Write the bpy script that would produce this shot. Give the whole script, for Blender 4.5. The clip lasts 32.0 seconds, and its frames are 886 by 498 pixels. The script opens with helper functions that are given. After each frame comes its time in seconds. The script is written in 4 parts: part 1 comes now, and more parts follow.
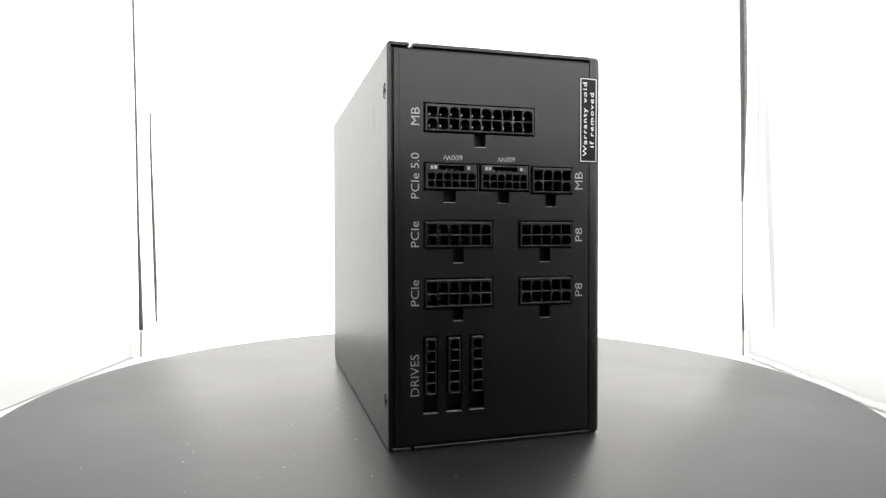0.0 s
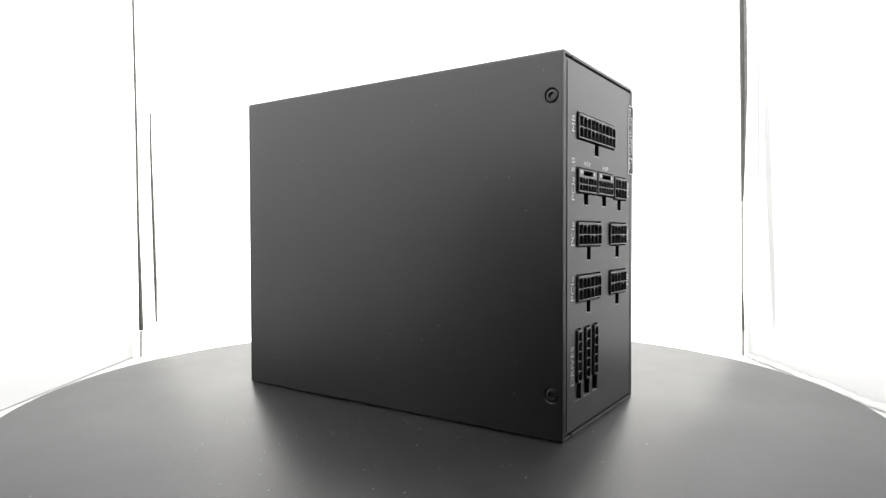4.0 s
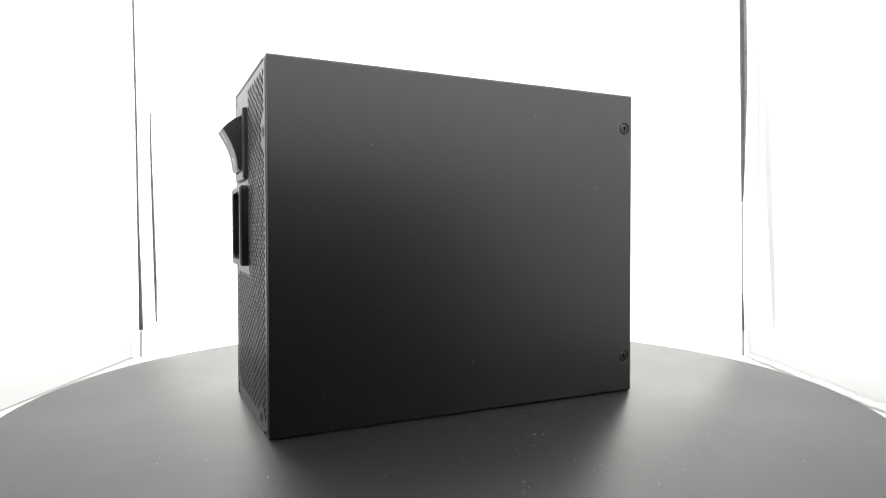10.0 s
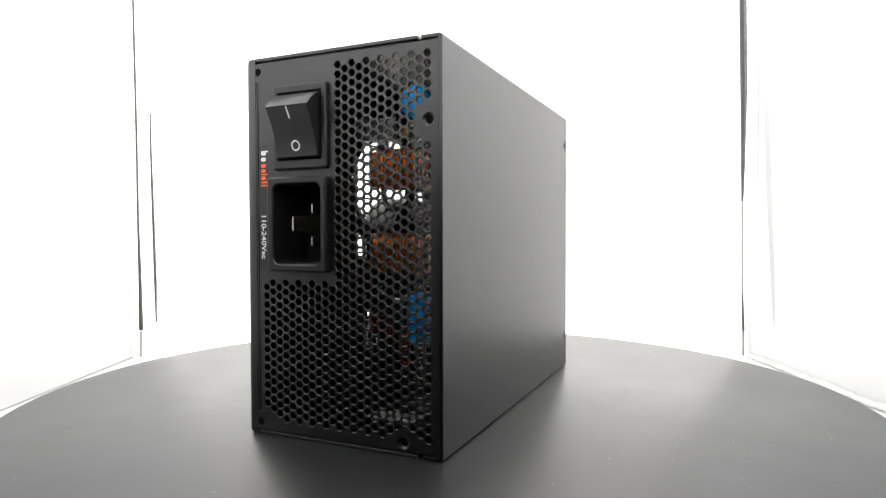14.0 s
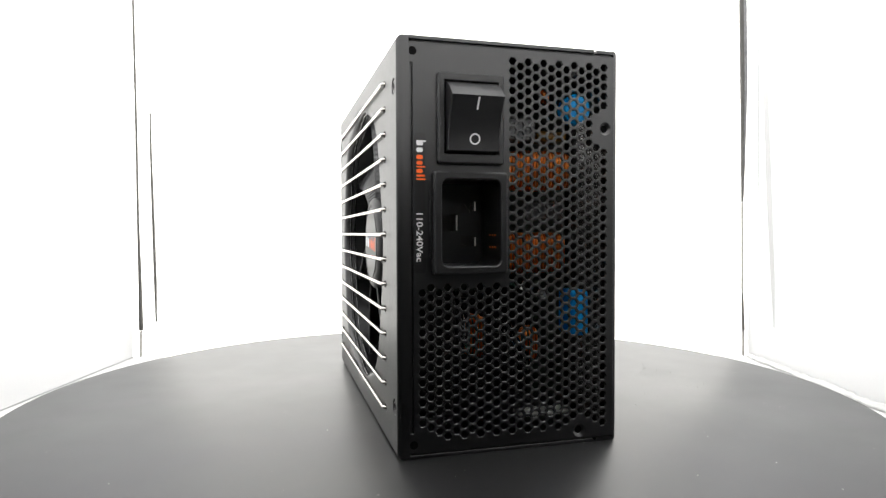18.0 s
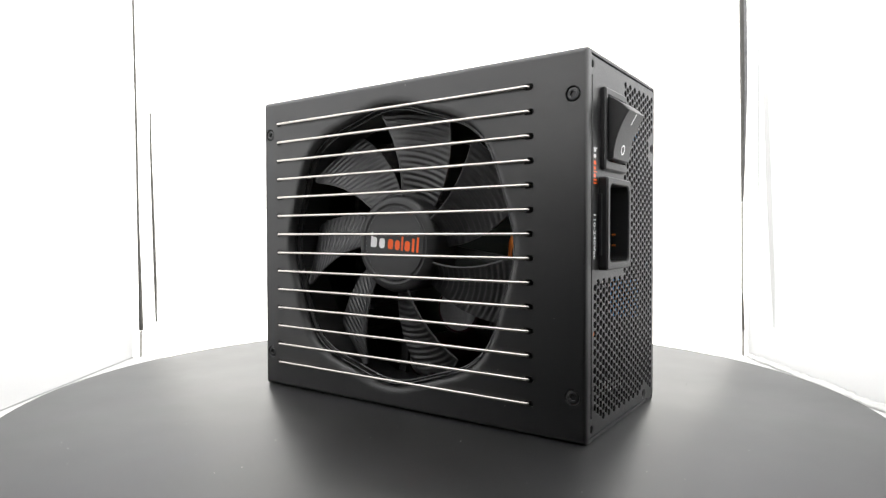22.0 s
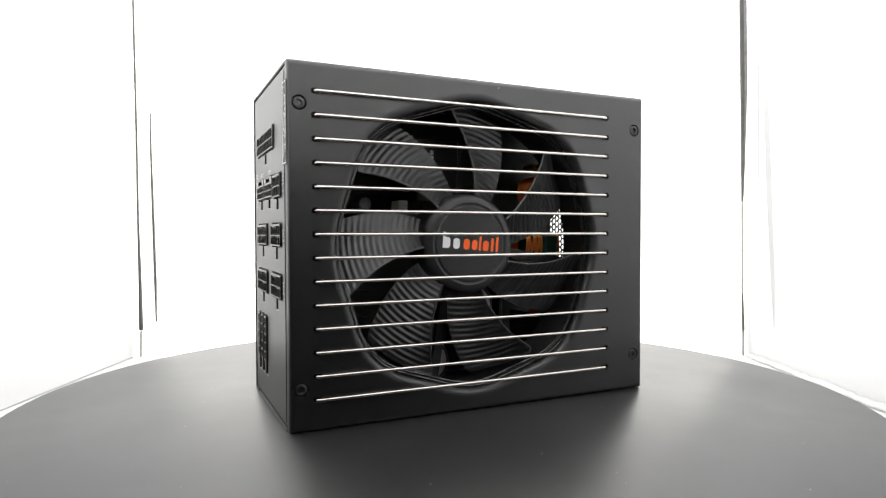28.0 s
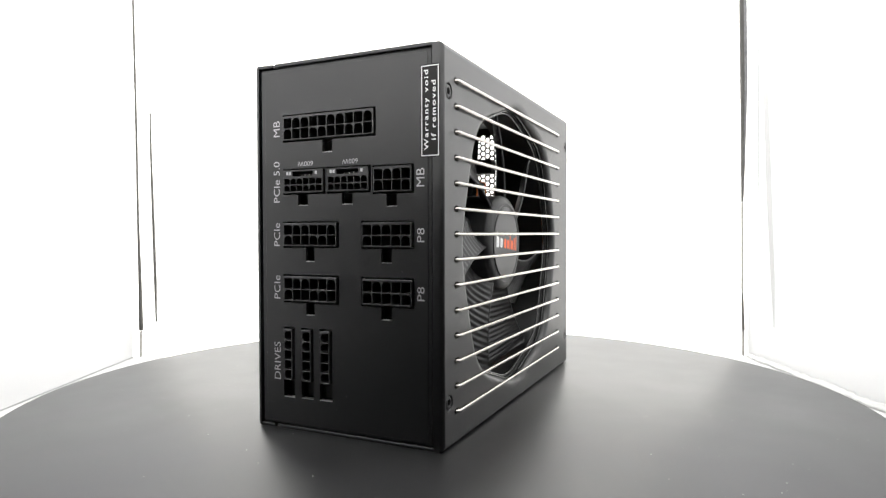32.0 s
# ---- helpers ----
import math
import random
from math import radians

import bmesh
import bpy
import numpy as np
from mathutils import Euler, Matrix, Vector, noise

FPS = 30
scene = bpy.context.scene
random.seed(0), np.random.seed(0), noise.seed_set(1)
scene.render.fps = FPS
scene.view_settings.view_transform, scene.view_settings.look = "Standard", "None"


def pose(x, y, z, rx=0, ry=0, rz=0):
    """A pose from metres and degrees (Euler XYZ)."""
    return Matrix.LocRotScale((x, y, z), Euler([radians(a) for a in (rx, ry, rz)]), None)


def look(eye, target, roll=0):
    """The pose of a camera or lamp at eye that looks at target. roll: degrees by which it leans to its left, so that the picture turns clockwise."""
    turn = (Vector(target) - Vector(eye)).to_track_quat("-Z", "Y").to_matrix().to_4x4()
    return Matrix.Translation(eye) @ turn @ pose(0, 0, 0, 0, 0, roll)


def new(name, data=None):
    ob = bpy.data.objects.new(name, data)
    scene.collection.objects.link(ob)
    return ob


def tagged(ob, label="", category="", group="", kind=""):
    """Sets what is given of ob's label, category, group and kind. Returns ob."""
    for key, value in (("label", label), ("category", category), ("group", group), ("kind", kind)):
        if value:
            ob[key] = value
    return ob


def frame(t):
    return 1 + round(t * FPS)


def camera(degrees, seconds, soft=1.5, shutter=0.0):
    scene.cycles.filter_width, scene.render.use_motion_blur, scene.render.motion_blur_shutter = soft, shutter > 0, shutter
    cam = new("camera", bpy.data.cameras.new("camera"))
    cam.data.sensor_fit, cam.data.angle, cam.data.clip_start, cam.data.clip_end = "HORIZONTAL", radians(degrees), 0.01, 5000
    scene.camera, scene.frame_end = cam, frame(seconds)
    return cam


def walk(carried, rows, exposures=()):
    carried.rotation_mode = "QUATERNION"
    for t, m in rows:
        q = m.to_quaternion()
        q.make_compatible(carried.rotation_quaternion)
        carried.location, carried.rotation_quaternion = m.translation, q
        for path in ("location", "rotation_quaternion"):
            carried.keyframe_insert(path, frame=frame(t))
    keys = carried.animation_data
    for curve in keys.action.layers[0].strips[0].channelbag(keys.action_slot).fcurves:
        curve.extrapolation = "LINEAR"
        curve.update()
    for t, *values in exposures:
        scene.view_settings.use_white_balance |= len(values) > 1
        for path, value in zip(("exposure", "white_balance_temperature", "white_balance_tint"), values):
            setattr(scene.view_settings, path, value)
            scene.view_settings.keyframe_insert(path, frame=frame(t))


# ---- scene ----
cam = camera(70.475, 32.0, 1.35)
EYE = Vector((0.0, -0.32315, 0.08075))
AIM = EYE + Vector((0.003181, 0.999676, -0.025241))
walk(cam, [(0.0, look(EYE, AIM, -0.1352)), (32.0, look(EYE, AIM, -0.1352))])

# ---- world and light ----
world = bpy.data.worlds.new("studio_dark")
world.use_nodes = True
scene.world = world
world.node_tree.nodes["Background"].inputs[0].default_value = (0.9, 0.95, 1.0, 1)
world.node_tree.nodes["Background"].inputs[1].default_value = 0.02
scene.view_settings.exposure = 0.0
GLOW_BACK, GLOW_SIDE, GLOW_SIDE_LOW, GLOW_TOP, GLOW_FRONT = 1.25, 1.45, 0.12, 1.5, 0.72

# turn of the table: degrees at the start and degrees a second
TURN_START, TURN_RATE = 105.708, 9.96795
# offset of the power supply's middle from the table's axis, in the table's own space
OFF_X, OFF_Y = 0.00455, 0.00129
# power supply: length, thickness, height (mm)
L, W, H = 181.7, 86.3, 150.3


# ---- materials ----
def material(name, base, rough=0.5, metal=0.0, grain=0.0, grain_scale=4000.0, bump=0.0, bump_scale=3000.0,
             stain=0.0, stain_scale=60.0, rough_var=0.0, spec=0.5, coat=0.0, emit=0.0, emit_color=(1, 1, 1), emit_low=0.0, fade_z=(-0.03, 0.30)):
    m = bpy.data.materials.new(name)
    m.use_nodes = True
    nt = m.node_tree
    b = nt.nodes["Principled BSDF"]
    b.inputs["Base Color"].default_value = (*base, 1)
    b.inputs["Roughness"].default_value = rough
    b.inputs["Metallic"].default_value = metal
    b.inputs["Specular IOR Level"].default_value = spec
    b.inputs["Coat Weight"].default_value = coat
    if emit:
        b.inputs["Emission Color"].default_value = (*emit_color, 1)
        b.inputs["Emission Strength"].default_value = emit
    co = nt.nodes.new("ShaderNodeTexCoord")

    def noise_node(scale, detail=3.0):
        n = nt.nodes.new("ShaderNodeTexNoise")
        n.inputs["Scale"].default_value = scale
        n.inputs["Detail"].default_value = detail
        nt.links.new(co.outputs["Object"], n.inputs["Vector"])
        return n

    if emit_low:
        # emission graded by height in place of lamps: fades from roof to floor
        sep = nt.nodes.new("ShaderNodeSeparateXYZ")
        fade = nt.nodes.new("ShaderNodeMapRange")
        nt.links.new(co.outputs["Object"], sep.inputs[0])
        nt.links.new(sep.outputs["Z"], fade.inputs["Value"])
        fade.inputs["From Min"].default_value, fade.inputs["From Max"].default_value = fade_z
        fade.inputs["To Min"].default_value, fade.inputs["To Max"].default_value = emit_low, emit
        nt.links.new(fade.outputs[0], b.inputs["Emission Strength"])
    if grain or stain:
        fine, broad = noise_node(grain_scale), noise_node(stain_scale, 5.0)
        mul = nt.nodes.new("ShaderNodeMath")
        mul.operation = "MULTIPLY_ADD"
        nt.links.new(fine.outputs[0], mul.inputs[0])
        mul.inputs[1].default_value = grain * 2
        mul.inputs[2].default_value = 1.0 - grain
        mul2 = nt.nodes.new("ShaderNodeMath")
        mul2.operation = "MULTIPLY_ADD"
        nt.links.new(broad.outputs[0], mul2.inputs[0])
        mul2.inputs[1].default_value = stain * 2
        mul2.inputs[2].default_value = 1.0 - stain
        both = nt.nodes.new("ShaderNodeMath")
        both.operation = "MULTIPLY"
        nt.links.new(mul.outputs[0], both.inputs[0])
        nt.links.new(mul2.outputs[0], both.inputs[1])
        scale = nt.nodes.new("ShaderNodeVectorMath")
        scale.operation = "SCALE"
        scale.inputs[0].default_value = base
        nt.links.new(both.outputs[0], scale.inputs["Scale"])
        nt.links.new(scale.outputs[0], b.inputs["Base Color"])
    if rough_var:
        rv = noise_node(stain_scale * 2.3, 4.0)
        ra = nt.nodes.new("ShaderNodeMath")
        ra.operation = "MULTIPLY_ADD"
        nt.links.new(rv.outputs[0], ra.inputs[0])
        ra.inputs[1].default_value = rough_var * 2
        ra.inputs[2].default_value = rough - rough_var
        nt.links.new(ra.outputs[0], b.inputs["Roughness"])
    if bump:
        bn = noise_node(bump_scale, 2.0)
        bu = nt.nodes.new("ShaderNodeBump")
        bu.inputs["Strength"].default_value = bump
        bu.inputs["Distance"].default_value = 0.0002
        nt.links.new(bn.outputs[0], bu.inputs["Height"])
        nt.links.new(bu.outputs[0], b.inputs["Normal"])
    return m


COAT = material("black_powder_coat", (0.0032, 0.0032, 0.0034), 0.37, spec=0.75, grain=0.2, bump=0.22, bump_scale=2600, stain=0.06, rough_var=0.03)
COAT_IN = material("black_steel_inside", (0.012, 0.012, 0.012), 0.55, grain=0.1)
FILM = material("black_panel_film", (0.0032, 0.0032, 0.0034), 0.36, spec=0.75, grain=0.2, bump=0.20, bump_scale=2400, stain=0.05, rough_var=0.02)
PLASTIC = material("black_plastic", (0.010, 0.010, 0.0105), 0.38, grain=0.1, bump=0.25, bump_scale=1800, rough_var=0.03)
GLOSS = material("glossy_black_plastic", (0.010, 0.010, 0.0105), 0.20, spec=0.9, grain=0.1)
SOCKET = material("black_nylon", (0.012, 0.012, 0.0125), 0.32, spec=0.8, grain=0.1, bump=0.05)
FAN = material("dark_fan_plastic", (0.017, 0.017, 0.0177), 0.40, spec=0.75, grain=0.1, bump=0.08, stain=0.05)
HUB = material("dark_hub_plastic", (0.013, 0.013, 0.0137), 0.42, grain=0.1, bump=0.08)
HUBCAP = material("brushed_black_cap", (0.014, 0.014, 0.015), 0.34, grain=0.1, bump=0.05)
CHROME = material("nickel_plated_steel", (0.56, 0.53, 0.49), 0.12, 1.0, grain=0.04, bump=0.03)
SCREW = material("black_oxide_screw", (0.05, 0.05, 0.051), 0.32, 0.7, grain=0.1)
GREYPLATE = material("grey_painted_shield", (0.09, 0.09, 0.095), 0.4, grain=0.1)
SHRINK = material("glossy_black_sleeve", (0.012, 0.012, 0.012), 0.08, grain=0.1, bump=0.4, bump_scale=900, coat=0.6)
PIN = material("tinned_pin", (0.85, 0.83, 0.79), 0.25, 1.0, grain=0.05)
COPPER = material("enamelled_copper_wire", (0.80, 0.23, 0.045), 0.30, 0.68, grain=0.2)
CORE = material("green_ferrite_core", (0.006, 0.05, 0.03), 0.5, grain=0.2)
BLUE = material("blue_capacitor_epoxy", (0.004, 0.40, 0.95), 0.32, grain=0.1)
AMBER = material("amber_tape", (0.26, 0.12, 0.012), 0.35, grain=0.15)
ALU = material("bare_aluminium", (0.55, 0.55, 0.55), 0.38, 1.0, grain=0.1, bump=0.1)
HEATSINK = material("black_anodised_heatsink", (0.02, 0.02, 0.02), 0.4, 0.3, grain=0.1)
FOIL = material("bright_metal_foil", (0.85, 0.85, 0.82), 0.22, 0.9, grain=0.2, grain_scale=1500, bump=0.3, bump_scale=700)
BOARD = material("dark_circuit_board", (0.01, 0.02, 0.012), 0.4, grain=0.3)
SLEEVE = material("dark_red_capacitor_sleeve", (0.035, 0.005, 0.008), 0.3, grain=0.1)
CAPTOP = material("capacitor_top_metal", (0.33, 0.33, 0.34), 0.35, 0.0, grain=0.3, grain_scale=900, bump=0.25)
WHITEPART = material("white_nylon", (0.82, 0.82, 0.78), 0.45, grain=0.1)
PRINT = material("grey_print", (0.50, 0.50, 0.51), 0.5, grain=0.1)
VOID = material("hole_shade_black", (0.002, 0.002, 0.002), 0.9, spec=0.1, grain=0.1)
FRAME = material("matt_black_frame", (0.005, 0.005, 0.0052), 0.5, grain=0.1)
LINER = material("pale_insulating_sheet", (0.07, 0.07, 0.072), 0.16, grain=0.1, bump=0.9, bump_scale=260)
WHITE = material("white_print", (0.80, 0.80, 0.80), 0.45, grain=0.05)
ORANGE = material("orange_print", (0.95, 0.125, 0.006), 0.45, grain=0.05)
STICKER = material("black_printed_label", (0.012, 0.010, 0.010), 0.5, spec=0.25, grain=0.1)
STRIP = material("satin_black_label", (0.006, 0.006, 0.0062), 0.30, spec=0.6, grain=0.1)
DISC = material("black_satin_laminate", (0.011, 0.011, 0.0113), 0.34, spec=0.72, grain=0.12, grain_scale=2500, bump=0.10,
                bump_scale=1500, stain=0.10, stain_scale=18, rough_var=0.03)
DUST = material("pale_dust", (0.38, 0.375, 0.355), 0.8, grain=0.2)
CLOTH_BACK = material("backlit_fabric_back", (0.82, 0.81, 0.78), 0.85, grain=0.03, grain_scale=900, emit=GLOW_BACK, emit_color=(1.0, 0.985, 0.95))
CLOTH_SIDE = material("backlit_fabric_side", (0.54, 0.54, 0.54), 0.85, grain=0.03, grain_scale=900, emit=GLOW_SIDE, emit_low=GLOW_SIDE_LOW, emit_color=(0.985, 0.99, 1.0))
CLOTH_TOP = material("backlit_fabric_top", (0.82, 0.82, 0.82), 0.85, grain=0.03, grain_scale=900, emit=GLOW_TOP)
CLOTH_FRONT = material("fill_flap_fabric", (0.84, 0.84, 0.84), 0.85, grain=0.03, grain_scale=900, emit=GLOW_FRONT, emit_low=0.36, fade_z=(0.13, 0.32))
SEAM = material("dark_tent_seam", (0.06, 0.057, 0.052), 0.7, grain=0.3, stain=0.4, stain_scale=120)
# grey painted in for the shade of thin folds and the closed gap
FOLD_SHADE = material("fold_shade_grey", (0.22, 0.215, 0.20), 0.8, grain=0.2, grain_scale=700)
BINDING_ROUGH = material("rough_grey_binding", (0.16, 0.16, 0.165), 0.8, grain=0.7, grain_scale=500, stain=0.5, stain_scale=90)
# white cloth made greyer, so that folds carry their shade as colour
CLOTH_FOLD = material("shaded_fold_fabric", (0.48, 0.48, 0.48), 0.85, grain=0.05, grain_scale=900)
# greyer copy of the white cloth; the hem's shade is in its colour
CLOTH_LOOSE = material("shaded_hem_fabric", (0.62, 0.62, 0.61), 0.85, grain=0.05, grain_scale=900)
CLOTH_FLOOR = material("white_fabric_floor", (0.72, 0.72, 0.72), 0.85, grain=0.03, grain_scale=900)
CLOTH_GROUND = material("low_shade_dark", (0.07, 0.07, 0.07), 0.85, grain=0.03, grain_scale=900)
ROOM = material("pale_studio_wall", (0.60, 0.60, 0.60), 0.9, grain=0.1, grain_scale=50, stain=0.1, stain_scale=3)


def clear_film():
    """thin clear plastic: mostly see-through, a tenth mirrored"""
    m = bpy.data.materials.new("clear_plastic_film")
    m.use_nodes = True
    nt = m.node_tree
    nt.nodes.remove(nt.nodes["Principled BSDF"])
    see, shine, mix = nt.nodes.new("ShaderNodeBsdfTransparent"), nt.nodes.new("ShaderNodeBsdfGlossy"), nt.nodes.new("ShaderNodeMixShader")
    shine.inputs["Roughness"].default_value = 0.28
    mix.inputs[0].default_value = 0.11
    nt.links.new(see.outputs[0], mix.inputs[1])
    nt.links.new(shine.outputs[0], mix.inputs[2])
    nt.links.new(mix.outputs[0], nt.nodes["Material Output"].inputs["Surface"])
    return m


CLEAR = clear_film()


# ---- building blocks ----
def mesh_of(bm, name, mat, smooth=False):
    bmesh.ops.recalc_face_normals(bm, faces=bm.faces)
    me = bpy.data.meshes.new(name)
    bm.to_mesh(me)
    bm.free()
    me.materials.append(mat)
    if smooth:
        me.polygons.foreach_set("use_smooth", [True] * len(me.polygons))
        me.set_sharp_from_angle(angle=radians(38))
    return me


def part(name, bm, mat, parent=None, label="", m=None, smooth=False):
    me = mesh_of(bm, name, mat, smooth)
    if m is not None:
        me.transform(m)
    ob = new(name, me)
    if parent is not None:
        ob.parent = parent
    if label:
        ob["label"] = label
    return ob


def face_space(origin, u, v, n):
    """millimetres (right, up, outward) of one face to metres of the power supply"""
    m = Matrix.Identity(4)
    for i, a in enumerate((u, v, n)):
        for r in range(3):
            m[r][i] = a[r] * 0.001
    for r in range(3):
        m[r][3] = origin[r] * 0.001
    return m


FA = face_space((-L / 2, 0.06, 0), (0, -1, 0), (0, 0, 1), (-1, 0, 0))
FB = face_space((-0.2, W / 2, 0), (-1, 0, 0), (0, 0, 1), (0, 1, 0))
FC = face_space((L / 2, 0.06, 0), (0, 1, 0), (0, 0, 1), (1, 0, 0))
FD = face_space((0.2, -W / 2, 0), (1, 0, 0), (0, 0, 1), (0, -1, 0))
BODY = face_space((0, 0, 0), (1, 0, 0), (0, 1, 0), (0, 0, 1))


def rect(u0, v0, u1, v1):
    return [(u0, v0), (u1, v0), (u1, v1), (u0, v1)]


def rrect(u0, v0, u1, v1, r, seg=5):
    out = []
    for cu, cv, a0 in ((u1 - r, v0 + r, -90), (u1 - r, v1 - r, 0), (u0 + r, v1 - r, 90), (u0 + r, v0 + r, 180)):
        for i in range(seg + 1):
            a = radians(a0 + 90 * i / seg)
            out.append((cu + r * math.cos(a), cv + r * math.sin(a)))
    return out


def ngon(cu, cv, r, n, turn=0.0):
    return [(cu + r * math.cos(radians(turn) + 2 * math.pi * i / n), cv + r * math.sin(radians(turn) + 2 * math.pi * i / n)) for i in range(n)]


def opening_outline(cu, cv, a, blend=1.0, n=128):
    """the fan opening's outline: between a circle (blend 0) and a rounded octagon with proud diagonals (blend 1)"""
    out = []
    for i in range(n):
        t = 2 * math.pi * i / n
        r = a + blend * (-0.7 - 1.5 * math.cos(4 * t) + 1.2 * math.cos(8 * t))
        out.append((cu + r * math.cos(t), cv + r * math.sin(t)))
    return out


def slot(u0, u1, v, r, seg=5):
    return rrect(u0, v - r, u1, v + r, r * 0.999, seg)


def grown(loop, d):
    """the loop moved outward by d along its corner normals (anticlockwise loops)"""
    out, n = [], len(loop)
    for i in range(n):
        p, q, r = loop[i - 1], loop[i], loop[(i + 1) % n]
        e1, e2 = Vector((q[0] - p[0], q[1] - p[1])), Vector((r[0] - q[0], r[1] - q[1]))
        if e1.length < 1e-6 or e2.length < 1e-6:
            out.append(q)
            continue
        e1.normalize(), e2.normalize()
        n1, n2 = Vector((e1.y, -e1.x)), Vector((e2.y, -e2.x))
        s = n1 + n2
        k = d / max(0.35, 1 + n1.dot(n2)) if s.length > 1e-6 else 0
        out.append((q[0] + s.x * k, q[1] + s.y * k))
    return out


def inside(pt, loop):
    hit, (x, y) = False, pt
    for i in range(len(loop)):
        (x0, y0), (x1, y1) = loop[i - 1], loop[i]
        if (y0 > y) != (y1 > y) and x < (x1 - x0) * (y - y0) / (y1 - y0) + x0:
            hit = not hit
    return hit


def sheet(bm, outer, holes, n):
    """a flat sheet with holes at height n"""
    from mathutils.geometry import delaunay_2d_cdt
    pts, edges, boxes = [], [], []
    for loop in (outer, *holes):
        k = len(pts)
        pts += [Vector(q) for q in loop]
        edges += [(k + i, k + (i + 1) % len(loop)) for i in range(len(loop))]
        xs, ys = [q[0] for q in loop], [q[1] for q in loop]
        boxes.append((min(xs), max(xs), min(ys), max(ys), loop))
    vs, _, fs, *_ = delaunay_2d_cdt(pts, edges, [], 0, 1e-5)
    bv = [bm.verts.new((v.x, v.y, n)) for v in vs]
    for f in fs:
        c = sum((vs[i] for i in f), Vector((0, 0))) / len(f)
        if not inside(c, outer):
            continue
        if any(b[0] < c.x < b[1] and b[2] < c.y < b[3] and inside(c, b[4]) for b in boxes[1:]):
            continue
        bm.faces.new([bv[i] for i in f])


def loft(bm, loops, close=True, cap0=False, cap1=False):
    """loops of 3D points joined by quads"""
    rings = [[bm.verts.new(q) for q in loop] for loop in loops]
    for a, b in zip(rings, rings[1:]):
        n = len(a)
        for i in range(n if close else n - 1):
            j = (i + 1) % n
            bm.faces.new((a[i], a[j], b[j], b[i]))
    if cap0:
        bm.faces.new(list(reversed(rings[0])))
    if cap1:
        bm.faces.new(rings[-1])
    return rings


def at(loop, n):
    return [(u, v, n) for u, v in loop]


def plate(outer, holes, n0, n1, chamfer=0.0, hole_chamfer=0.0):
    """a sheet of metal between heights n0 and n1 with holes through it"""
    bm = bmesh.new()
    top = grown(outer, -chamfer) if chamfer else outer
    wide = [grown(h, hole_chamfer) if hole_chamfer else h for h in holes]
    sheet(bm, top, wide, n1)
    sheet(bm, outer, holes, n0)
    walls = [at(top, n1)] + ([at(outer, n1 - chamfer)] if chamfer else []) + [at(outer, n0)]
    loft(bm, walls)
    for h, w in zip(holes, wide):
        loft(bm, [at(w, n1)] + ([at(h, n1 - hole_chamfer)] if hole_chamfer else []) + [at(h, n0)])
    bmesh.ops.remove_doubles(bm, verts=bm.verts, dist=1e-4)
    return bm


def box(u0, u1, v0, v1, n0, n1, bevel=0.0, bm=None, seg=1):
    bm2 = bmesh.new()
    bmesh.ops.create_cube(bm2, size=1)
    for v in bm2.verts:
        v.co = ((u0 + u1) / 2 + v.co.x * (u1 - u0), (v0 + v1) / 2 + v.co.y * (v1 - v0), (n0 + n1) / 2 + v.co.z * (n1 - n0))
    if bevel:
        bmesh.ops.bevel(bm2, geom=list(bm2.edges), offset=bevel, segments=seg, affect="EDGES", profile=0.5)
    if bm is None:
        return bm2
    me = bpy.data.meshes.new("tmp")
    bm2.to_mesh(me)
    bm2.free()
    bm.from_mesh(me)
    bpy.data.meshes.remove(me)
    return bm


def prism(loop, n0, n1, chamfer=0.0):
    bm = bmesh.new()
    loops = [at(loop, n0)]
    if chamfer:
        loops += [at(loop, n1 - chamfer), at(grown(loop, -chamfer), n1)]
    else:
        loops += [at(loop, n1)]
    loft(bm, loops, cap0=True, cap1=True)
    return bm


def tube(bm, path, r, seg=8, closed=False):
    """a round wire along a path of points"""
    rings, n = [], len(path)
    pts = [Vector(q) for q in path]
    side = None
    for i, q in enumerate(pts):
        a = pts[i - 1] if (i or closed) else q
        b = pts[(i + 1) % n] if (i < n - 1 or closed) else q
        t = (b - a).normalized()
        if side is None:
            side = t.orthogonal().normalized()
        side = (side - t * side.dot(t)).normalized()
        up = t.cross(side)
        rings.append([q + r * (math.cos(k * 2 * math.pi / seg) * side + math.sin(k * 2 * math.pi / seg) * up) for k in range(seg)])
    loft(bm, rings + ([rings[0]] if closed else []), cap0=not closed, cap1=not closed)


def lettering(name, words, box_uv, mat, parent, space, turn=0, n=0.06, label="", bold=0.0, apart=1.0):
    """raised print that fills the box (u0, v0, u1, v1) of a face; turn: degrees anticlockwise"""
    cu = bpy.data.curves.new(name, "FONT")
    cu.body = words
    cu.size = 1.0
    cu.resolution_u = 3
    cu.offset = bold
    cu.space_character = apart
    tmp = new("tmp_text", cu)
    bpy.context.view_layer.update()
    me = bpy.data.meshes.new_from_object(tmp.evaluated_get(bpy.context.evaluated_depsgraph_get()))
    bpy.data.objects.remove(tmp)
    bpy.data.curves.remove(cu)
    me.transform(pose(0, 0, 0, 0, 0, turn))
    xs, ys = [v.co.x for v in me.vertices], [v.co.y for v in me.vertices]
    u0, v0, u1, v1 = box_uv
    sx, sy = (u1 - u0) / (max(xs) - min(xs)), (v1 - v0) / (max(ys) - min(ys))
    for v in me.vertices:
        v.co = (u0 + (v.co.x - min(xs)) * sx, v0 + (v.co.y - min(ys)) * sy, n)
    me.transform(space)
    me.name = name
    me.materials.clear()
    me.materials.append(mat)
    ob = new(name, me)
    ob.parent = parent
    if label:
        ob["label"] = label
    return ob


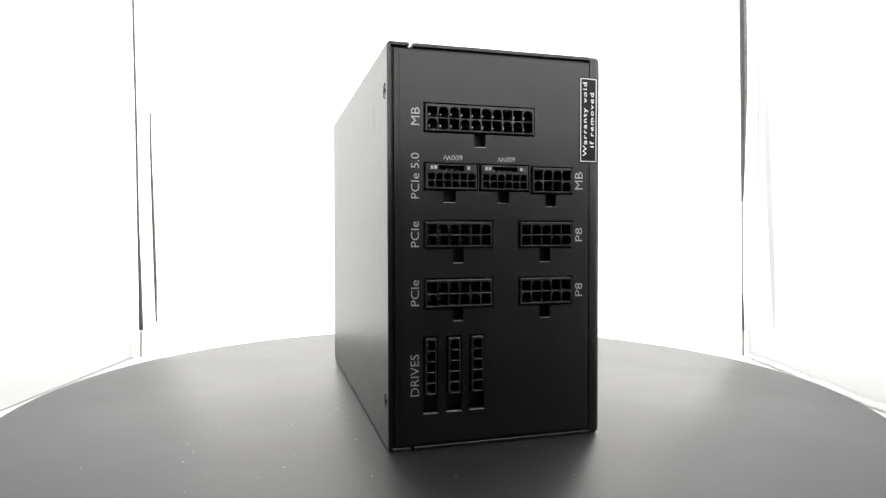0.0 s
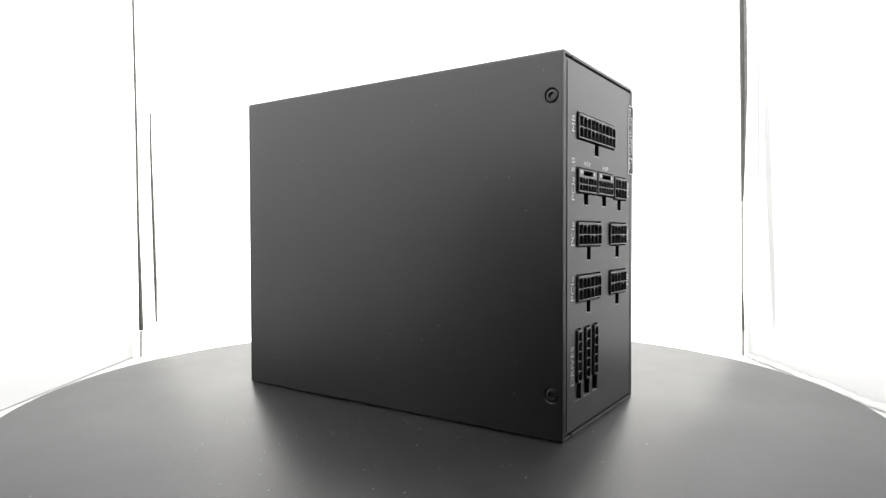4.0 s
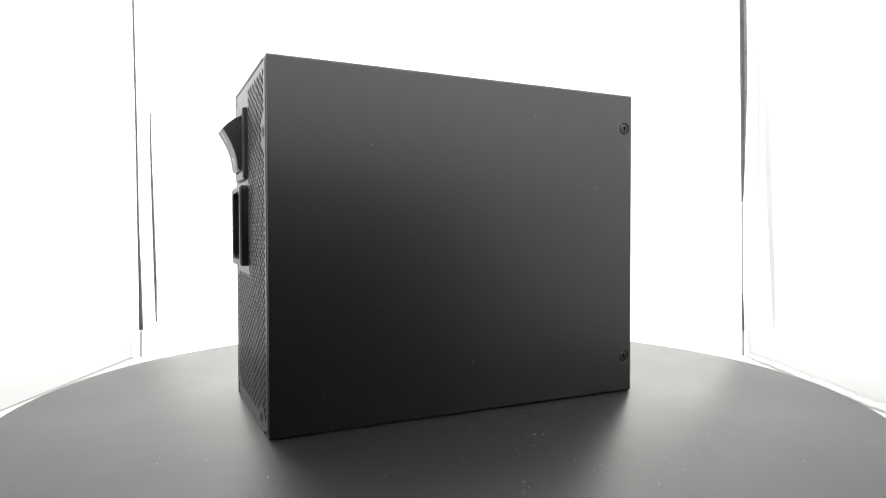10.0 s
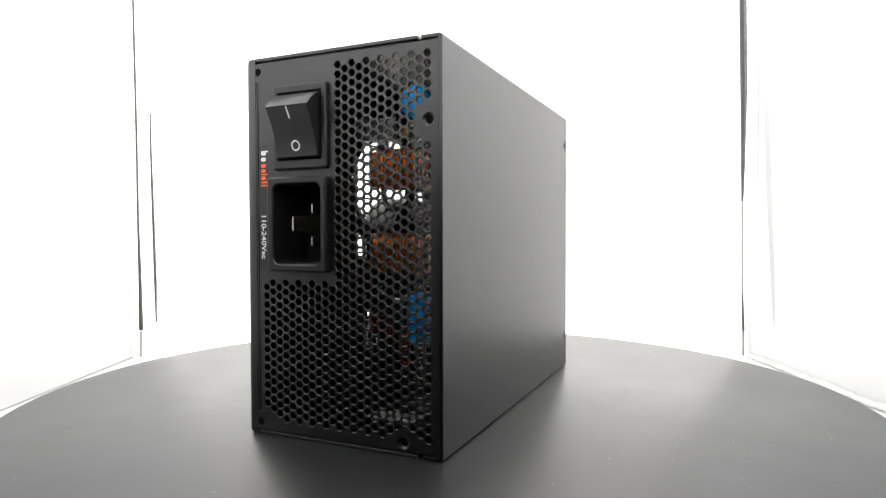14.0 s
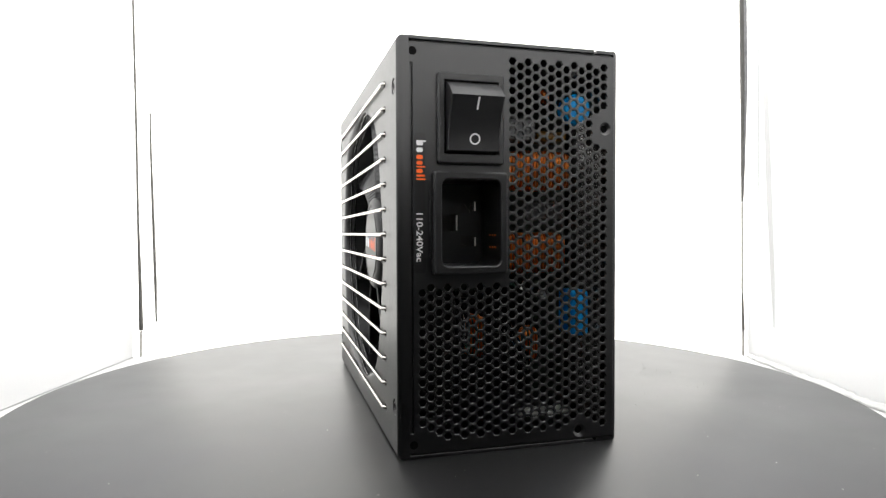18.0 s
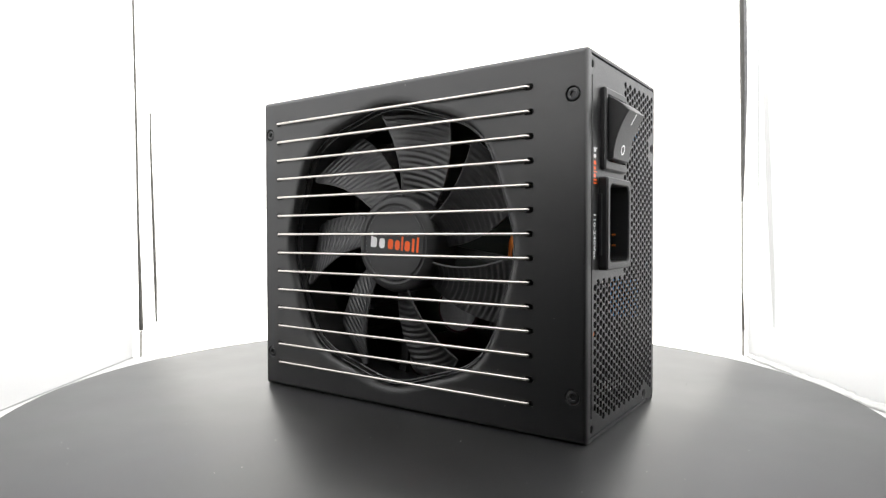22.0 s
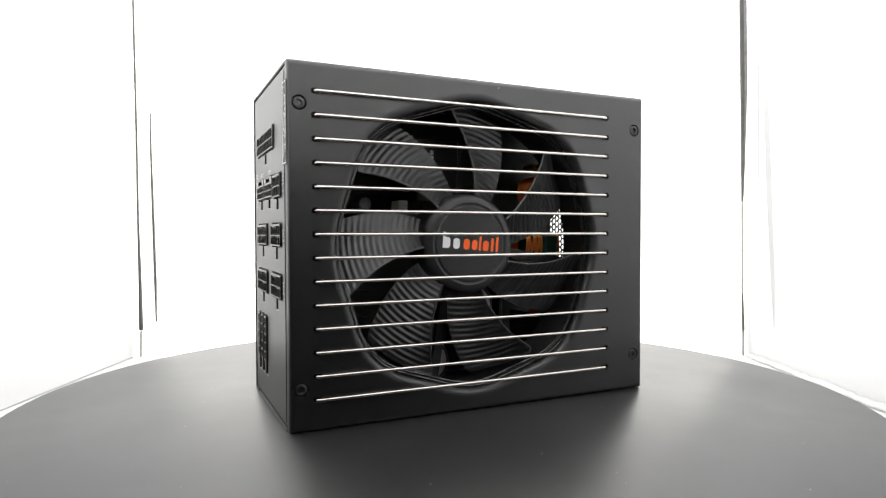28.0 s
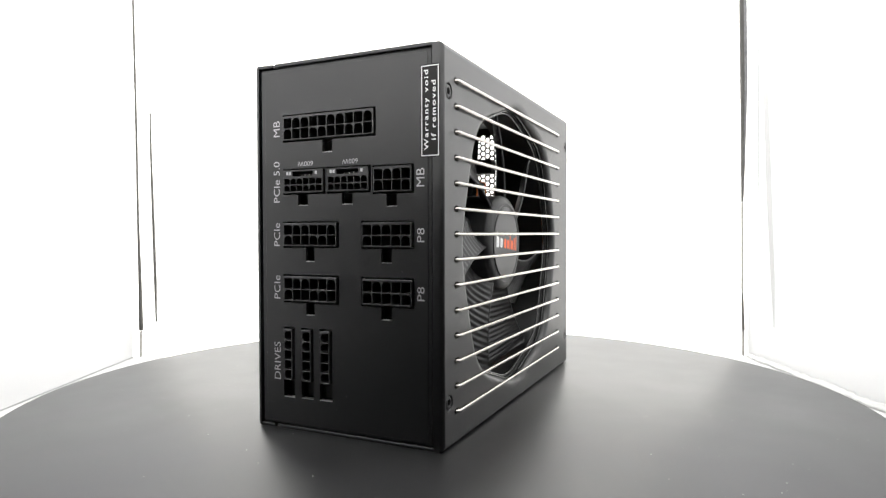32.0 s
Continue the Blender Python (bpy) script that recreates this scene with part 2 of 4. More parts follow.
# ---- the light tent ----
TENT_BACK, TENT_FRONT, FLOOR_Z, TOP_Z, TX0, TX1 = 0.28, -0.20, -0.038, 0.56, -0.2935, 0.2925
SIDE_FRONT = -0.19
FLAP_Z, APRON_FRONT = 0.132, -0.72


def slab(name, x0, x1, y0, y1, z0, z1, mat, label, category):
    ob = part(name, box(x0, x1, y0, y1, z0, z1), mat)
    return tagged(ob, label, category, kind="structure")


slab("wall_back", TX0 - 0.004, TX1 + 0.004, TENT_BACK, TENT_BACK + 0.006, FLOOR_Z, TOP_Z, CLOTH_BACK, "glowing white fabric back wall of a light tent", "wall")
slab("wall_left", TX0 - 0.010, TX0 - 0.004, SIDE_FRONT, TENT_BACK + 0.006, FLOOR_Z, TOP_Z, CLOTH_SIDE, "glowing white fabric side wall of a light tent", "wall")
# front end runs on out of view, to brighten reflections in turned faces
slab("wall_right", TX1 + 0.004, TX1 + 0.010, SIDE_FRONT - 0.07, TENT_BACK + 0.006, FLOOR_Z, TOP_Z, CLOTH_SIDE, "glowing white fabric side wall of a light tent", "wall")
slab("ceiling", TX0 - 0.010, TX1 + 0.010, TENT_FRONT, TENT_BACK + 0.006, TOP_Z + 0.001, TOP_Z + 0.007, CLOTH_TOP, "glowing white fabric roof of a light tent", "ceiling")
# unseen flap, made to glow so it fills the faces turned to the camera
slab("fill_flap", TX0 - 0.010, TX1 + 0.010, TENT_FRONT - 0.005, TENT_FRONT - 0.001, FLAP_Z, TOP_Z, CLOTH_FRONT, "unseen glowing white flap added to fill the front of the tent", "wall")
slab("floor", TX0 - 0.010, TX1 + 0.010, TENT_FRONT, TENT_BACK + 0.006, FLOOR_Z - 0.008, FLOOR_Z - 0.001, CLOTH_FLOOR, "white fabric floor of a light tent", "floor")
# unseen dark sheet, added to keep the lower faces dark
slab("low_shade_sheet", TX0 - 0.010, TX1 + 0.010, APRON_FRONT, TENT_FRONT - 0.001, FLOOR_Z - 0.008, FLOOR_Z - 0.001, CLOTH_GROUND, "unseen dark sheet added before the tent to darken low reflections", "mat")


def seam_strip(name, pts, y, label, mat=SEAM):
    """a narrow strip, by default coloured dark for an unlit gap: rows of height and the two sides' places, on the back
    wall
    """
    bm = bmesh.new()
    loft(bm, [[(a, y - 0.0015, z), (b, y - 0.0015, z), (b, y + 0.0015, z), (a, y + 0.0015, z)] for z, a, b in pts], cap0=True, cap1=True)
    return tagged(part(name, bm, mat), label, "seam", kind="structure")


SEAM_Y = TENT_BACK - 0.003


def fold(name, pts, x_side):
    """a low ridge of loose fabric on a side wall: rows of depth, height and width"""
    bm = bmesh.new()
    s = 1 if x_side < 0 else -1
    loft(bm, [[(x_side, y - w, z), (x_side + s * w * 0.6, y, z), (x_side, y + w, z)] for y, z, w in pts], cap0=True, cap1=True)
    return tagged(part(name, bm, CLOTH_FOLD), "soft vertical fold in the white tent fabric, its shade painted grey", "fold", kind="structure")


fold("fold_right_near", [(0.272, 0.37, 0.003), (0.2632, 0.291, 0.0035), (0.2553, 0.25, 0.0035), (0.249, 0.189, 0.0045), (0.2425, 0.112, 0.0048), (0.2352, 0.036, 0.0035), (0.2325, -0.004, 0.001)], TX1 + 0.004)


def hem(name, x, seed):
    """crumpled hem where the side fabric meets the floor"""
    rnd = random.Random(seed)
    bm = bmesh.new()
    rings = []
    for i in range(0 if x > 0 else 62, 90):
        y = 0.272 - 0.0045 * i
        r = 0.0016 + 0.0014 * rnd.random()
        c = x + rnd.uniform(-0.001, 0.001)
        rings.append([(c + r * math.cos(k * math.pi / 4), y, FLOOR_Z + 0.6 * r + r * math.sin(k * math.pi / 4)) for k in range(8)])
    loft(bm, rings, cap0=True, cap1=True)
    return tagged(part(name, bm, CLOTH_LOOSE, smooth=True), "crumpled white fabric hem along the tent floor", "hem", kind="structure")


hem("hem_right", TX1 + 0.0015, 3)
hem("hem_left", TX0 - 0.0015, 5)
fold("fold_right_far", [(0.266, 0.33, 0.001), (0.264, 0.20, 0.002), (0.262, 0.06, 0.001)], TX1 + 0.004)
seam_strip("seam_left", [(0.3656, -0.2923, -0.2914), (0.3022, -0.2913, -0.2906), (0.1958, -0.2901, -0.2894), (0.0884, -0.2895, -0.2887), (0.0344, -0.2890, -0.2872), (-0.0117, -0.2892, -0.2863)], SEAM_Y, "narrow dark gap between tent panels")
seam_strip("fold_left", [(-0.0128, -0.2883, -0.2875), (-0.0373, -0.2886, -0.2878)], SEAM_Y, "thin grey strip for the shade of a fold below the gap", FOLD_SHADE)
seam_strip("slit_left", [(0.1958, -0.2764, -0.2762), (0.1583, -0.2763, -0.2757), (0.0884, -0.2752, -0.2739), (0.0344, -0.2742, -0.2727), (-0.0036, -0.2731, -0.2729)], SEAM_Y, "thin dark slit in the back panel")
seam_strip("seam_right", [(0.3651, 0.2818, 0.2862), (0.3015, 0.2843, 0.2872), (0.2269, 0.2859, 0.2888), (0.1948, 0.2867, 0.2890), (0.1411, 0.2875, 0.2887), (0.1100, 0.2881, 0.2885)], SEAM_Y, "narrow dark gap between tent panels")
seam_strip("seam_right_binding", [(0.3651, 0.2863, 0.2900), (0.3015, 0.2873, 0.2902), (0.2269, 0.2889, 0.2918), (0.1948, 0.2891, 0.2912), (0.1411, 0.2888, 0.2900), (0.1100, 0.2886, 0.2889)], SEAM_Y, "rough grey binding along the gap", BINDING_ROUGH)
seam_strip("seam_right_thin", [(0.1095, 0.2881, 0.2886), (0.0240, 0.2890, 0.2895)], SEAM_Y, "thin grey strip for the shade of the closed gap", FOLD_SHADE)
seam_strip("seam_right_low", [(0.0235, 0.2891, 0.2895), (0.0057, 0.2893, 0.2905), (-0.0134, 0.2896, 0.2913)], SEAM_Y, "narrow dark gap between tent panels")
seam_strip("fold_right", [(-0.0137, 0.2900, 0.2908), (-0.0373, 0.2903, 0.2911)], SEAM_Y, "thin grey strip for the shade of a fold below the gap", FOLD_SHADE)

# unseen studio walls round the tent, pale so that they bounce fill light
slab("wall_studio_front", -1.5, 1.5, -1.62, -1.60, -0.8, 1.7, ROOM, "plain pale grey studio wall", "wall")
slab("wall_studio_back", -1.5, 1.5, 1.20, 1.22, -0.8, 1.7, ROOM, "plain pale grey studio wall", "wall")
slab("wall_studio_left", -1.52, -1.50, -1.60, 1.20, -0.8, 1.7, ROOM, "plain pale grey studio wall", "wall")
slab("wall_studio_right", 1.50, 1.52, -1.60, 1.20, -0.8, 1.7, ROOM, "plain pale grey studio wall", "wall")
slab("ceiling_studio", -1.5, 1.5, -1.60, 1.20, 1.70, 1.72, ROOM, "plain pale grey studio ceiling", "ceiling")
slab("floor_studio", -1.5, 1.5, -1.60, 1.20, -0.82, -0.80, ROOM, "plain pale grey studio floor", "floor")

# ---- turntable ----
turntable = tagged(new("turntable"), "black satin round turntable on the white tent floor", "turntable")
turntable.location = (0, 0, FLOOR_Z - 0.001)


def lathe(profile, n=160):
    bm = bmesh.new()
    loft(bm, [[(r * math.cos(2 * math.pi * i / n), r * math.sin(2 * math.pi * i / n), z) for i in range(n)] for r, z in profile], cap0=True, cap1=True)
    return bm


TT = -turntable.location.z
disc = part("disc", lathe([(0.1985, TT - 0.0075), (0.2005, TT - 0.0068), (0.2011, TT - 0.005), (0.2011, TT - 0.0012), (0.2008, TT - 0.0004), (0.2001, TT)]), DISC, turntable, "black satin disc with a rounded rim", smooth=True)
part("base", lathe([(0.098, 0.0), (0.10, 0.001), (0.10, 0.020), (0.094, 0.0265), (0.06, TT - 0.0085)]), PLASTIC, turntable, smooth=True)


# ---- power supply ----
psu = tagged(new("power_supply"), "black modular computer power supply standing on its side", "power supply")

# cover with the fan opening
FU, FV, FR = -5.9, 75.0, 66.0
ROD_V = [138.0 - 9.625 * i for i in range(14)]
RB, RBX = 2.3, 1.0
DU = -0.7


def ring_rect(inset_x, inset_z, n, r):
    return at(rrect(-L / 2 + inset_x, inset_z, L / 2 - inset_x, H - inset_z, r, 3), n)


def build_cover():
    holes = [opening_outline(FU, FV, FR + 3.8)]
    for v in ROD_V:
        holes += [slot(-80.6 + DU, -76.4 + DU, v, 1.15), slot(65.4 + DU, 69.6 + DU, v, 1.15)]
    for u, v in ((85.3, 133.1), (85.3, 17.9), (-86.2, 132.9), (-86.2, 17.5)):
        holes.append(ngon(u, v, 2.9, 28))
    bm = bmesh.new()
    flat = rrect(-L / 2 + RBX, RB, L / 2 - RBX, H - RB, 0.3, 3)
    sheet(bm, flat, [holes[0]] + [grown(h, 0.2 if len(h) == 28 else 0.15) for h in holes[1:]], 0.0)
    loops = []
    for i in range(7):
        a = radians(90 * i / 6)
        q = 1 - math.sin(a)
        loops.append(ring_rect(RBX * q, RB * q, -RB * (1 - math.cos(a)), 0.3 + 0.3 * math.sin(a)))
    loops += [ring_rect(0.0, 0.0, -4.5, 0.6), ring_rect(0.9, 0.9, -4.5, 0.4), ring_rect(0.9, 0.9, -1.4, 0.4)]
    loft(bm, loops)
    sheet(bm, [(u, v) for u, v, _ in loops[-1]], holes, -1.4)
    for h in holes[1:]:
        loft(bm, [at(grown(h, 0.2 if len(h) == 28 else 0.15), 0.0), at(h, -0.28), at(h, -1.4)])
    # rolled lip of the fan opening
    lip = [at(opening_outline(FU, FV, FR + d), n) for d, n in ((3.8, 0.0), (3.1, -0.05), (2.3, -0.2), (1.6, -0.48), (0.95, -0.9), (0.4, -1.6), (0.0, -2.3), (-0.1, -2.7), (0.9, -2.7), (3.8, -1.4))]
    loft(bm, lip)
    return bm


cover = part("fan_cover", build_cover(), COAT, psu, "black powder-coated cover with a fan opening", FD, smooth=True)
# top and bottom flanges of the cover
for z0, z1 in ((H - 1.3, H), (0.0, 1.3)):
    part("cover_flange", box(-L / 2 + 0.1, L / 2 - 0.1, -W / 2 + 4.5, 33.6, z0, z1, 0.15), COAT, psu, m=BODY)
# inner rims that lie behind the joints, added to stop light leaking in
for z0, z1 in ((H - 4.0, H - 1.35), (1.35, 4.0)):
    part("inner_rim", box(-L / 2 + 1.8, L / 2 - 1.2, 30.0, 39.0, z0 + (1.9 if z0 > 9 else 0), z1 - (0 if z0 > 9 else 1.9)), COAT_IN, psu, m=BODY)
    for x0, x1 in ((-L / 2 + 1.8, -L / 2 + 2.6), (L / 2 - 2.0, L / 2 - 1.2)):
        part("inner_rim", box(x0, x1, -38.0, 41.5, z0, z1), COAT_IN, psu, m=BODY)
for x0, x1 in ((-L / 2 + 1.8, -L / 2 + 2.6), (L / 2 - 2.0, L / 2 - 1.2)):
    part("inner_rim", box(x0, x1, 38.9, 41.6, 4.0, H - 4.0), COAT_IN, psu, m=BODY)
    part("inner_rim", box(x0, x1, -40.5, -37.0, 4.0, H - 4.0), COAT_IN, psu, m=BODY)

# shell with the plain side
B_SCREWS = ((86.0, 133.1), (86.1, 17.9))


def build_shell():
    """sheet with bent long edges and screw holes"""
    rz, rx = 1.2, 0.35
    holes = [ngon(u, v, 2.9, 28) for u, v in B_SCREWS]
    bm = bmesh.new()

    def ring(q, n):
        return at(rrect(-L / 2 + rx * q, rz * q, L / 2 - rx * q, H - rz * q, 0.35, 3), n)

    loops = [ring(1 - math.sin(radians(15 * i)), -rz * (1 - math.cos(radians(15 * i)))) for i in range(7)] + [ring(0, -1.4)]
    sheet(bm, [(u, v) for u, v, _ in loops[0]], [grown(h, 0.2) for h in holes], 0.0)
    loft(bm, loops)
    sheet(bm, [(u, v) for u, v, _ in loops[-1]], holes, -1.4)
    for h in holes:
        loft(bm, [at(grown(h, 0.2), 0.0), at(h, -0.22), at(h, -1.4)])
    return bm


part("shell", build_shell(), COAT, psu, "plain black powder-coated side sheet", FB, smooth=True)
for z0, z1 in ((H - 1.3, H - 0.02), (0.02, 1.3)):
    part("shell_lip", box(-L / 2 + 0.2, L / 2 - 0.2, z0, z1, -8.4, -1.4, 0.15), COAT, psu, m=FB)


def screw(u, v, space, r=2.62):
    """slightly domed head with a hexagon socket, sunk a little in its hole"""
    head = bmesh.new()
    hexh, top = ngon(u, v, 1.35, 6, 12), -0.10
    rings = [at(ngon(u, v, r * k, 24), top - d) for k, d in ((1.0, 1.2), (1.0, 0.62), (0.97, 0.40), (0.90, 0.22), (0.80, 0.10), (0.68, 0.04))]
    loft(head, rings, cap0=True)
    sheet(head, ngon(u, v, r * 0.68, 24), [grown(hexh, 0.14)], top - 0.04)
    loft(head, [at(grown(hexh, 0.14), top - 0.04), at(hexh, top - 0.2), at(hexh, top - 1.1)], cap1=True)
    part("screw", head, SCREW, psu, "black socket-head screw", space, smooth=True)


for u, v in ((85.3, 133.1), (85.3, 17.9), (-86.2, 132.9), (-86.2, 17.5)):
    screw(u, v, FD)
for u, v in B_SCREWS:
    screw(u, v, FB)

# rods over the fan
for v in ROD_V:
    bm = bmesh.new()
    path = [(-79.2, v, -1.6)]
    for k in range(5):
        a = radians(90 * k / 4)
        path.append((-79.2 + 1.3 * (1 - math.cos(a)), v, 0.1 + 1.3 * math.sin(a) - 0.45))
    path += [(u, v, 0.95) for u in (-60, -30, 0, 30, 55)]
    for k in range(5):
        a = radians(90 - 90 * k / 4)
        path.append((67.6 - 1.3 * (1 - math.cos(a)), v, 0.1 + 1.3 * math.sin(a) - 0.45))
    path.append((67.6, v, -1.6))
    tube(bm, path, 0.70, 16)
    part("rod", bm, CHROME, psu, "polished nickel grille rod", FD @ Matrix.Translation((DU, 0, 0)), smooth=True)

# strips added behind the rod slots to stop light shining through
for u0, u1 in ((-83.0, -75.5), (63.5, 71.0)):
    part("rod_strip", box(u0 + DU, u1 + DU, 9.0, 142.0, -3.0, -2.2), COAT_IN, psu, m=FD)

# ---- fan ----
HU, HV = -6.4, 75.8
fan = part("fan", lathe([(0.0232, 0.0), (0.0232, 0.0165), (0.0226, 0.0182), (0.0212, 0.0193), (0.0190, 0.0197), (0.0183, 0.0193), (0.0176, 0.0193), (0.0170, 0.0196)], 72), HUB, psu, "dark grey seven-blade cooling fan", FD @ Matrix.Diagonal((1000, 1000, 1000, 1)) @ Matrix.Translation((HU / 1000, HV / 1000, -0.0255)), smooth=True)
HUB_N = -25.5 + 19.6


def build_blade(start):
    """one swept blade with concentric ribs: edge angles in degrees, ribs along the radius"""
    bm = bmesh.new()
    nr, na, r0, r1 = 120, 10, 22.6, 63.2
    for side in (0, 1):
        grid = []
        for i in range(nr + 1):
            s = i / nr
            r = r0 + (r1 - r0) * s
            near = start + 18.0 * s ** 1.1
            wide = 33.0 - 3.0 * s
            if s > 0.93:
                k = (s - 0.93) / 0.07
                near -= 3.0 * (1 - math.sqrt(max(0.0, 1 - k * k)))
                wide -= 6.0 * (1 - math.sqrt(max(0.0, 1 - k * k)))
            row = []
            for j in range(na + 1):
                q = j / na
                a = radians(near - wide * q)
                n = -7.5 - 11.0 * (q ** 0.9) * (0.85 + 0.15 * s) - 1.5 * math.sin(math.pi * q)
                fade = min(1.0, q * 8, (1 - q) * 8, s * 12, (1 - s) * 12)
                n += 0.29 * fade * math.sin(2 * math.pi * (r - r0) / 2.7) * (1 if side == 0 else 0)
                row.append(bm.verts.new((HU + r * math.cos(a), HV + r * math.sin(a), n - (1.1 if side else 0))))
            grid.append(row)
        for i in range(nr):
            for j in range(na):
                bm.faces.new((grid[i][j], grid[i][j + 1], grid[i + 1][j + 1], grid[i + 1][j]))
        if side == 0:
            top = grid
    rim_t = [r[0] for r in top] + top[-1][1:] + [r[-1] for r in reversed(top[:-1])] + list(reversed(top[0][1:-1]))
    rim_b = [r[0] for r in grid] + grid[-1][1:] + [r[-1] for r in reversed(grid[:-1])] + list(reversed(grid[0][1:-1]))
    for i in range(len(rim_t)):
        j = (i + 1) % len(rim_t)
        bm.faces.new((rim_t[i], rim_t[j], rim_b[j], rim_b[i]))
    # rounded bead along the forward edge
    edge = [top[i][0].co + Vector((0, 0, -0.45)) for i in range(0, nr + 1, 4)]
    tube(bm, edge, 0.52, 8)
    return bm


BLADE_START = 29.5
for k in range(7):
    part("blade", build_blade(BLADE_START + 360 / 7 * k), FAN, fan, "ribbed fan blade", FD, smooth=True)
part("hub_cap", prism(ngon(HU, HV, 17.4, 60), HUB_N - 0.5, HUB_N + 0.25, 0.25), HUBCAP, fan, "black round hub cap with a white and orange mark", FD, smooth=True)

# fan frame with a squared tunnel mouth and three arms behind
bm = bmesh.new()
loft(bm, [at(opening_outline(FU, FV, a, p), n) for a, p, n in ((FR + 0.8, 1.0, -2.73), (FR + 0.05, 1.0, -2.73), (FR - 0.2, 1.0, -4.6), (FR - 0.7, 1.0, -4.6), (FR - 1.0, 0.95, -4.9),
         (FR - 1.2, 0.9, -5.6), (FR - 1.4, 0.2, -8.5), (FR - 1.4, 0.0, -24.0), (FR + 1.6, 0.0, -24.0), (FR + 3.5, 0.4, -8.0), (FR + 0.8, 1.0, -2.73))])
part("fan_frame", bm, FRAME, psu, "black plastic fan frame", FD, smooth=True)
# two beads that run round the fan frame
for d, n, r in ((0.45, -3.5, 0.42), (1.55, -5.9, 0.45)):
    bm = bmesh.new()
    tube(bm, at(opening_outline(FU, FV, FR - d), n), r, 8, True)
    part("bead", bm, GLOSS, psu, m=FD, smooth=True)
for k in range(4):
    a = radians(-9.0 + 90 * k)
    bm = bmesh.new()
    c, s = math.cos(a), math.sin(a)
    loft(bm, [[(HU + r * c - w * s, HV + r * s + w * c, n) for w, n in ((-2.2, -27), (2.2, -27), (2.2, -24.4), (-2.2, -24.4))] for r in (20, 66)], cap0=True, cap1=True)
    part("fan_arm", bm, FRAME, psu, m=FD)


def mark(parent, space, u, v, width, n, turn):
    """the maker's mark as plain blocks and bars, white and orange"""
    unit = width / 30.0
    rows = [(0.0, 4.0, 5.0, WHITE, 1), (0.0, 1.1, 7.2, WHITE, 0), (5.0, 3.9, 4.8, WHITE, 1), (10.3, 3.7, 4.9, ORANGE, 1), (14.6, 3.4, 4.7, ORANGE, 1), (18.6, 1.1, 6.6, ORANGE, 0),
            (20.4, 3.6, 4.8, ORANGE, 1), (24.9, 1.4, 6.2, ORANGE, 0), (27.6, 1.2, 7.0, ORANGE, 0)]
    for x, w, h, mat, ring in rows:
        x0, y0, x1, y1 = x * unit - width / 2, -2.5 * unit, (x + w) * unit - width / 2, (h - 2.5) * unit
        bm = prism(rrect(x0 + 0.3 * ring * unit, y0, x1 - 0.3 * ring * unit, y1, (1.3 if ring else 0.3) * unit, 4), n, n + (0.06 if ring else 0.07))
        part("mark_block", bm, mat, parent, m=space @ Matrix.Translation((u, v, 0)) @ pose(0, 0, 0, 0, 0, turn))


mark(fan, FD, HU + 0.8, HV - 0.4, 30.0, HUB_N + 0.25, -5.0)

# ---- connector panel ----
def u_rect(y0, z0, y1, z1):
    """rectangle on the connector panel from its places along the thickness and height"""
    return (min(-y0, -y1), min(z0, z1), max(-y0, -y1), max(z0, z1))


def with_latch(r, l):
    u0, v0, u1, v1 = r
    a0, b0, a1, b1 = l
    return [(u0, v0), (a0, v0), (a0, b0), (a1, b0), (a1, v0), (u1, v0), (u1, v1), (u0, v1)]


SOCKETS = [  # rectangle, latch, columns, rows, label
    (u_rect(29.5, 117.8, -14.9, 129.0), u_rect(9.8, 112.9, 5.1, 117.8), 10, 2, "black twenty-pin mainboard socket"),
    (u_rect(29.5, 96.4, 8.4, 107.0), u_rect(21.9, 92.0, 17.0, 96.4), 6, 2, "black sixteen-pin graphics socket"),
    (u_rect(7.9, 96.4, -12.6, 107.0), u_rect(0.6, 92.0, -4.3, 96.4), 6, 2, "black sixteen-pin graphics socket"),
    (u_rect(-13.2, 95.6, -31.2, 106.6), u_rect(-19.4, 90.8, -24.0, 95.6), 4, 2, "black eight-pin mainboard socket"),
    (u_rect(29.7, 74.8, 2.2, 85.6), u_rect(18.2, 69.3, 14.0, 74.8), 6, 2, "black twelve-pin graphics socket"),
    (u_rect(-8.0, 74.7, -31.2, 85.5), u_rect(-17.0, 69.3, -21.6, 74.7), 5, 2, "black ten-pin processor socket"),
    (u_rect(29.7, 52.4, 2.3, 64.0), u_rect(18.3, 47.5, 14.1, 52.4), 6, 2, "black twelve-pin graphics socket"),
    (u_rect(-8.0, 52.5, -31.2, 63.9), u_rect(-17.0, 47.5, -21.6, 52.5), 5, 2, "black ten-pin processor socket"),
    (u_rect(29.9, 19.8, 24.2, 42.3), u_rect(29.9, 13.2, 24.2, 19.8), 1, 5, "black five-pin drive socket"),
    (u_rect(21.0, 19.8, 14.9, 42.3), u_rect(21.0, 13.4, 14.9, 19.8), 1, 5, "black five-pin drive socket"),
    (u_rect(11.9, 19.8, 5.8, 42.4), u_rect(11.9, 13.5, 5.8, 19.8), 1, 5, "black five-pin drive socket"),
]
cuts = []
for r, l, c, n, _ in SOCKETS:
    if n == 5:
        cuts.append(rect(l[0], l[1], r[2], r[3]))
    else:
        cuts.append(with_latch(r, l))
# the panel metal, then the film on it
part("connector_panel", plate(rect(-40.5, 2.1, 38.4, H - 2.3), cuts, -1.6, -0.3, 0.1), COAT, psu, m=FA)
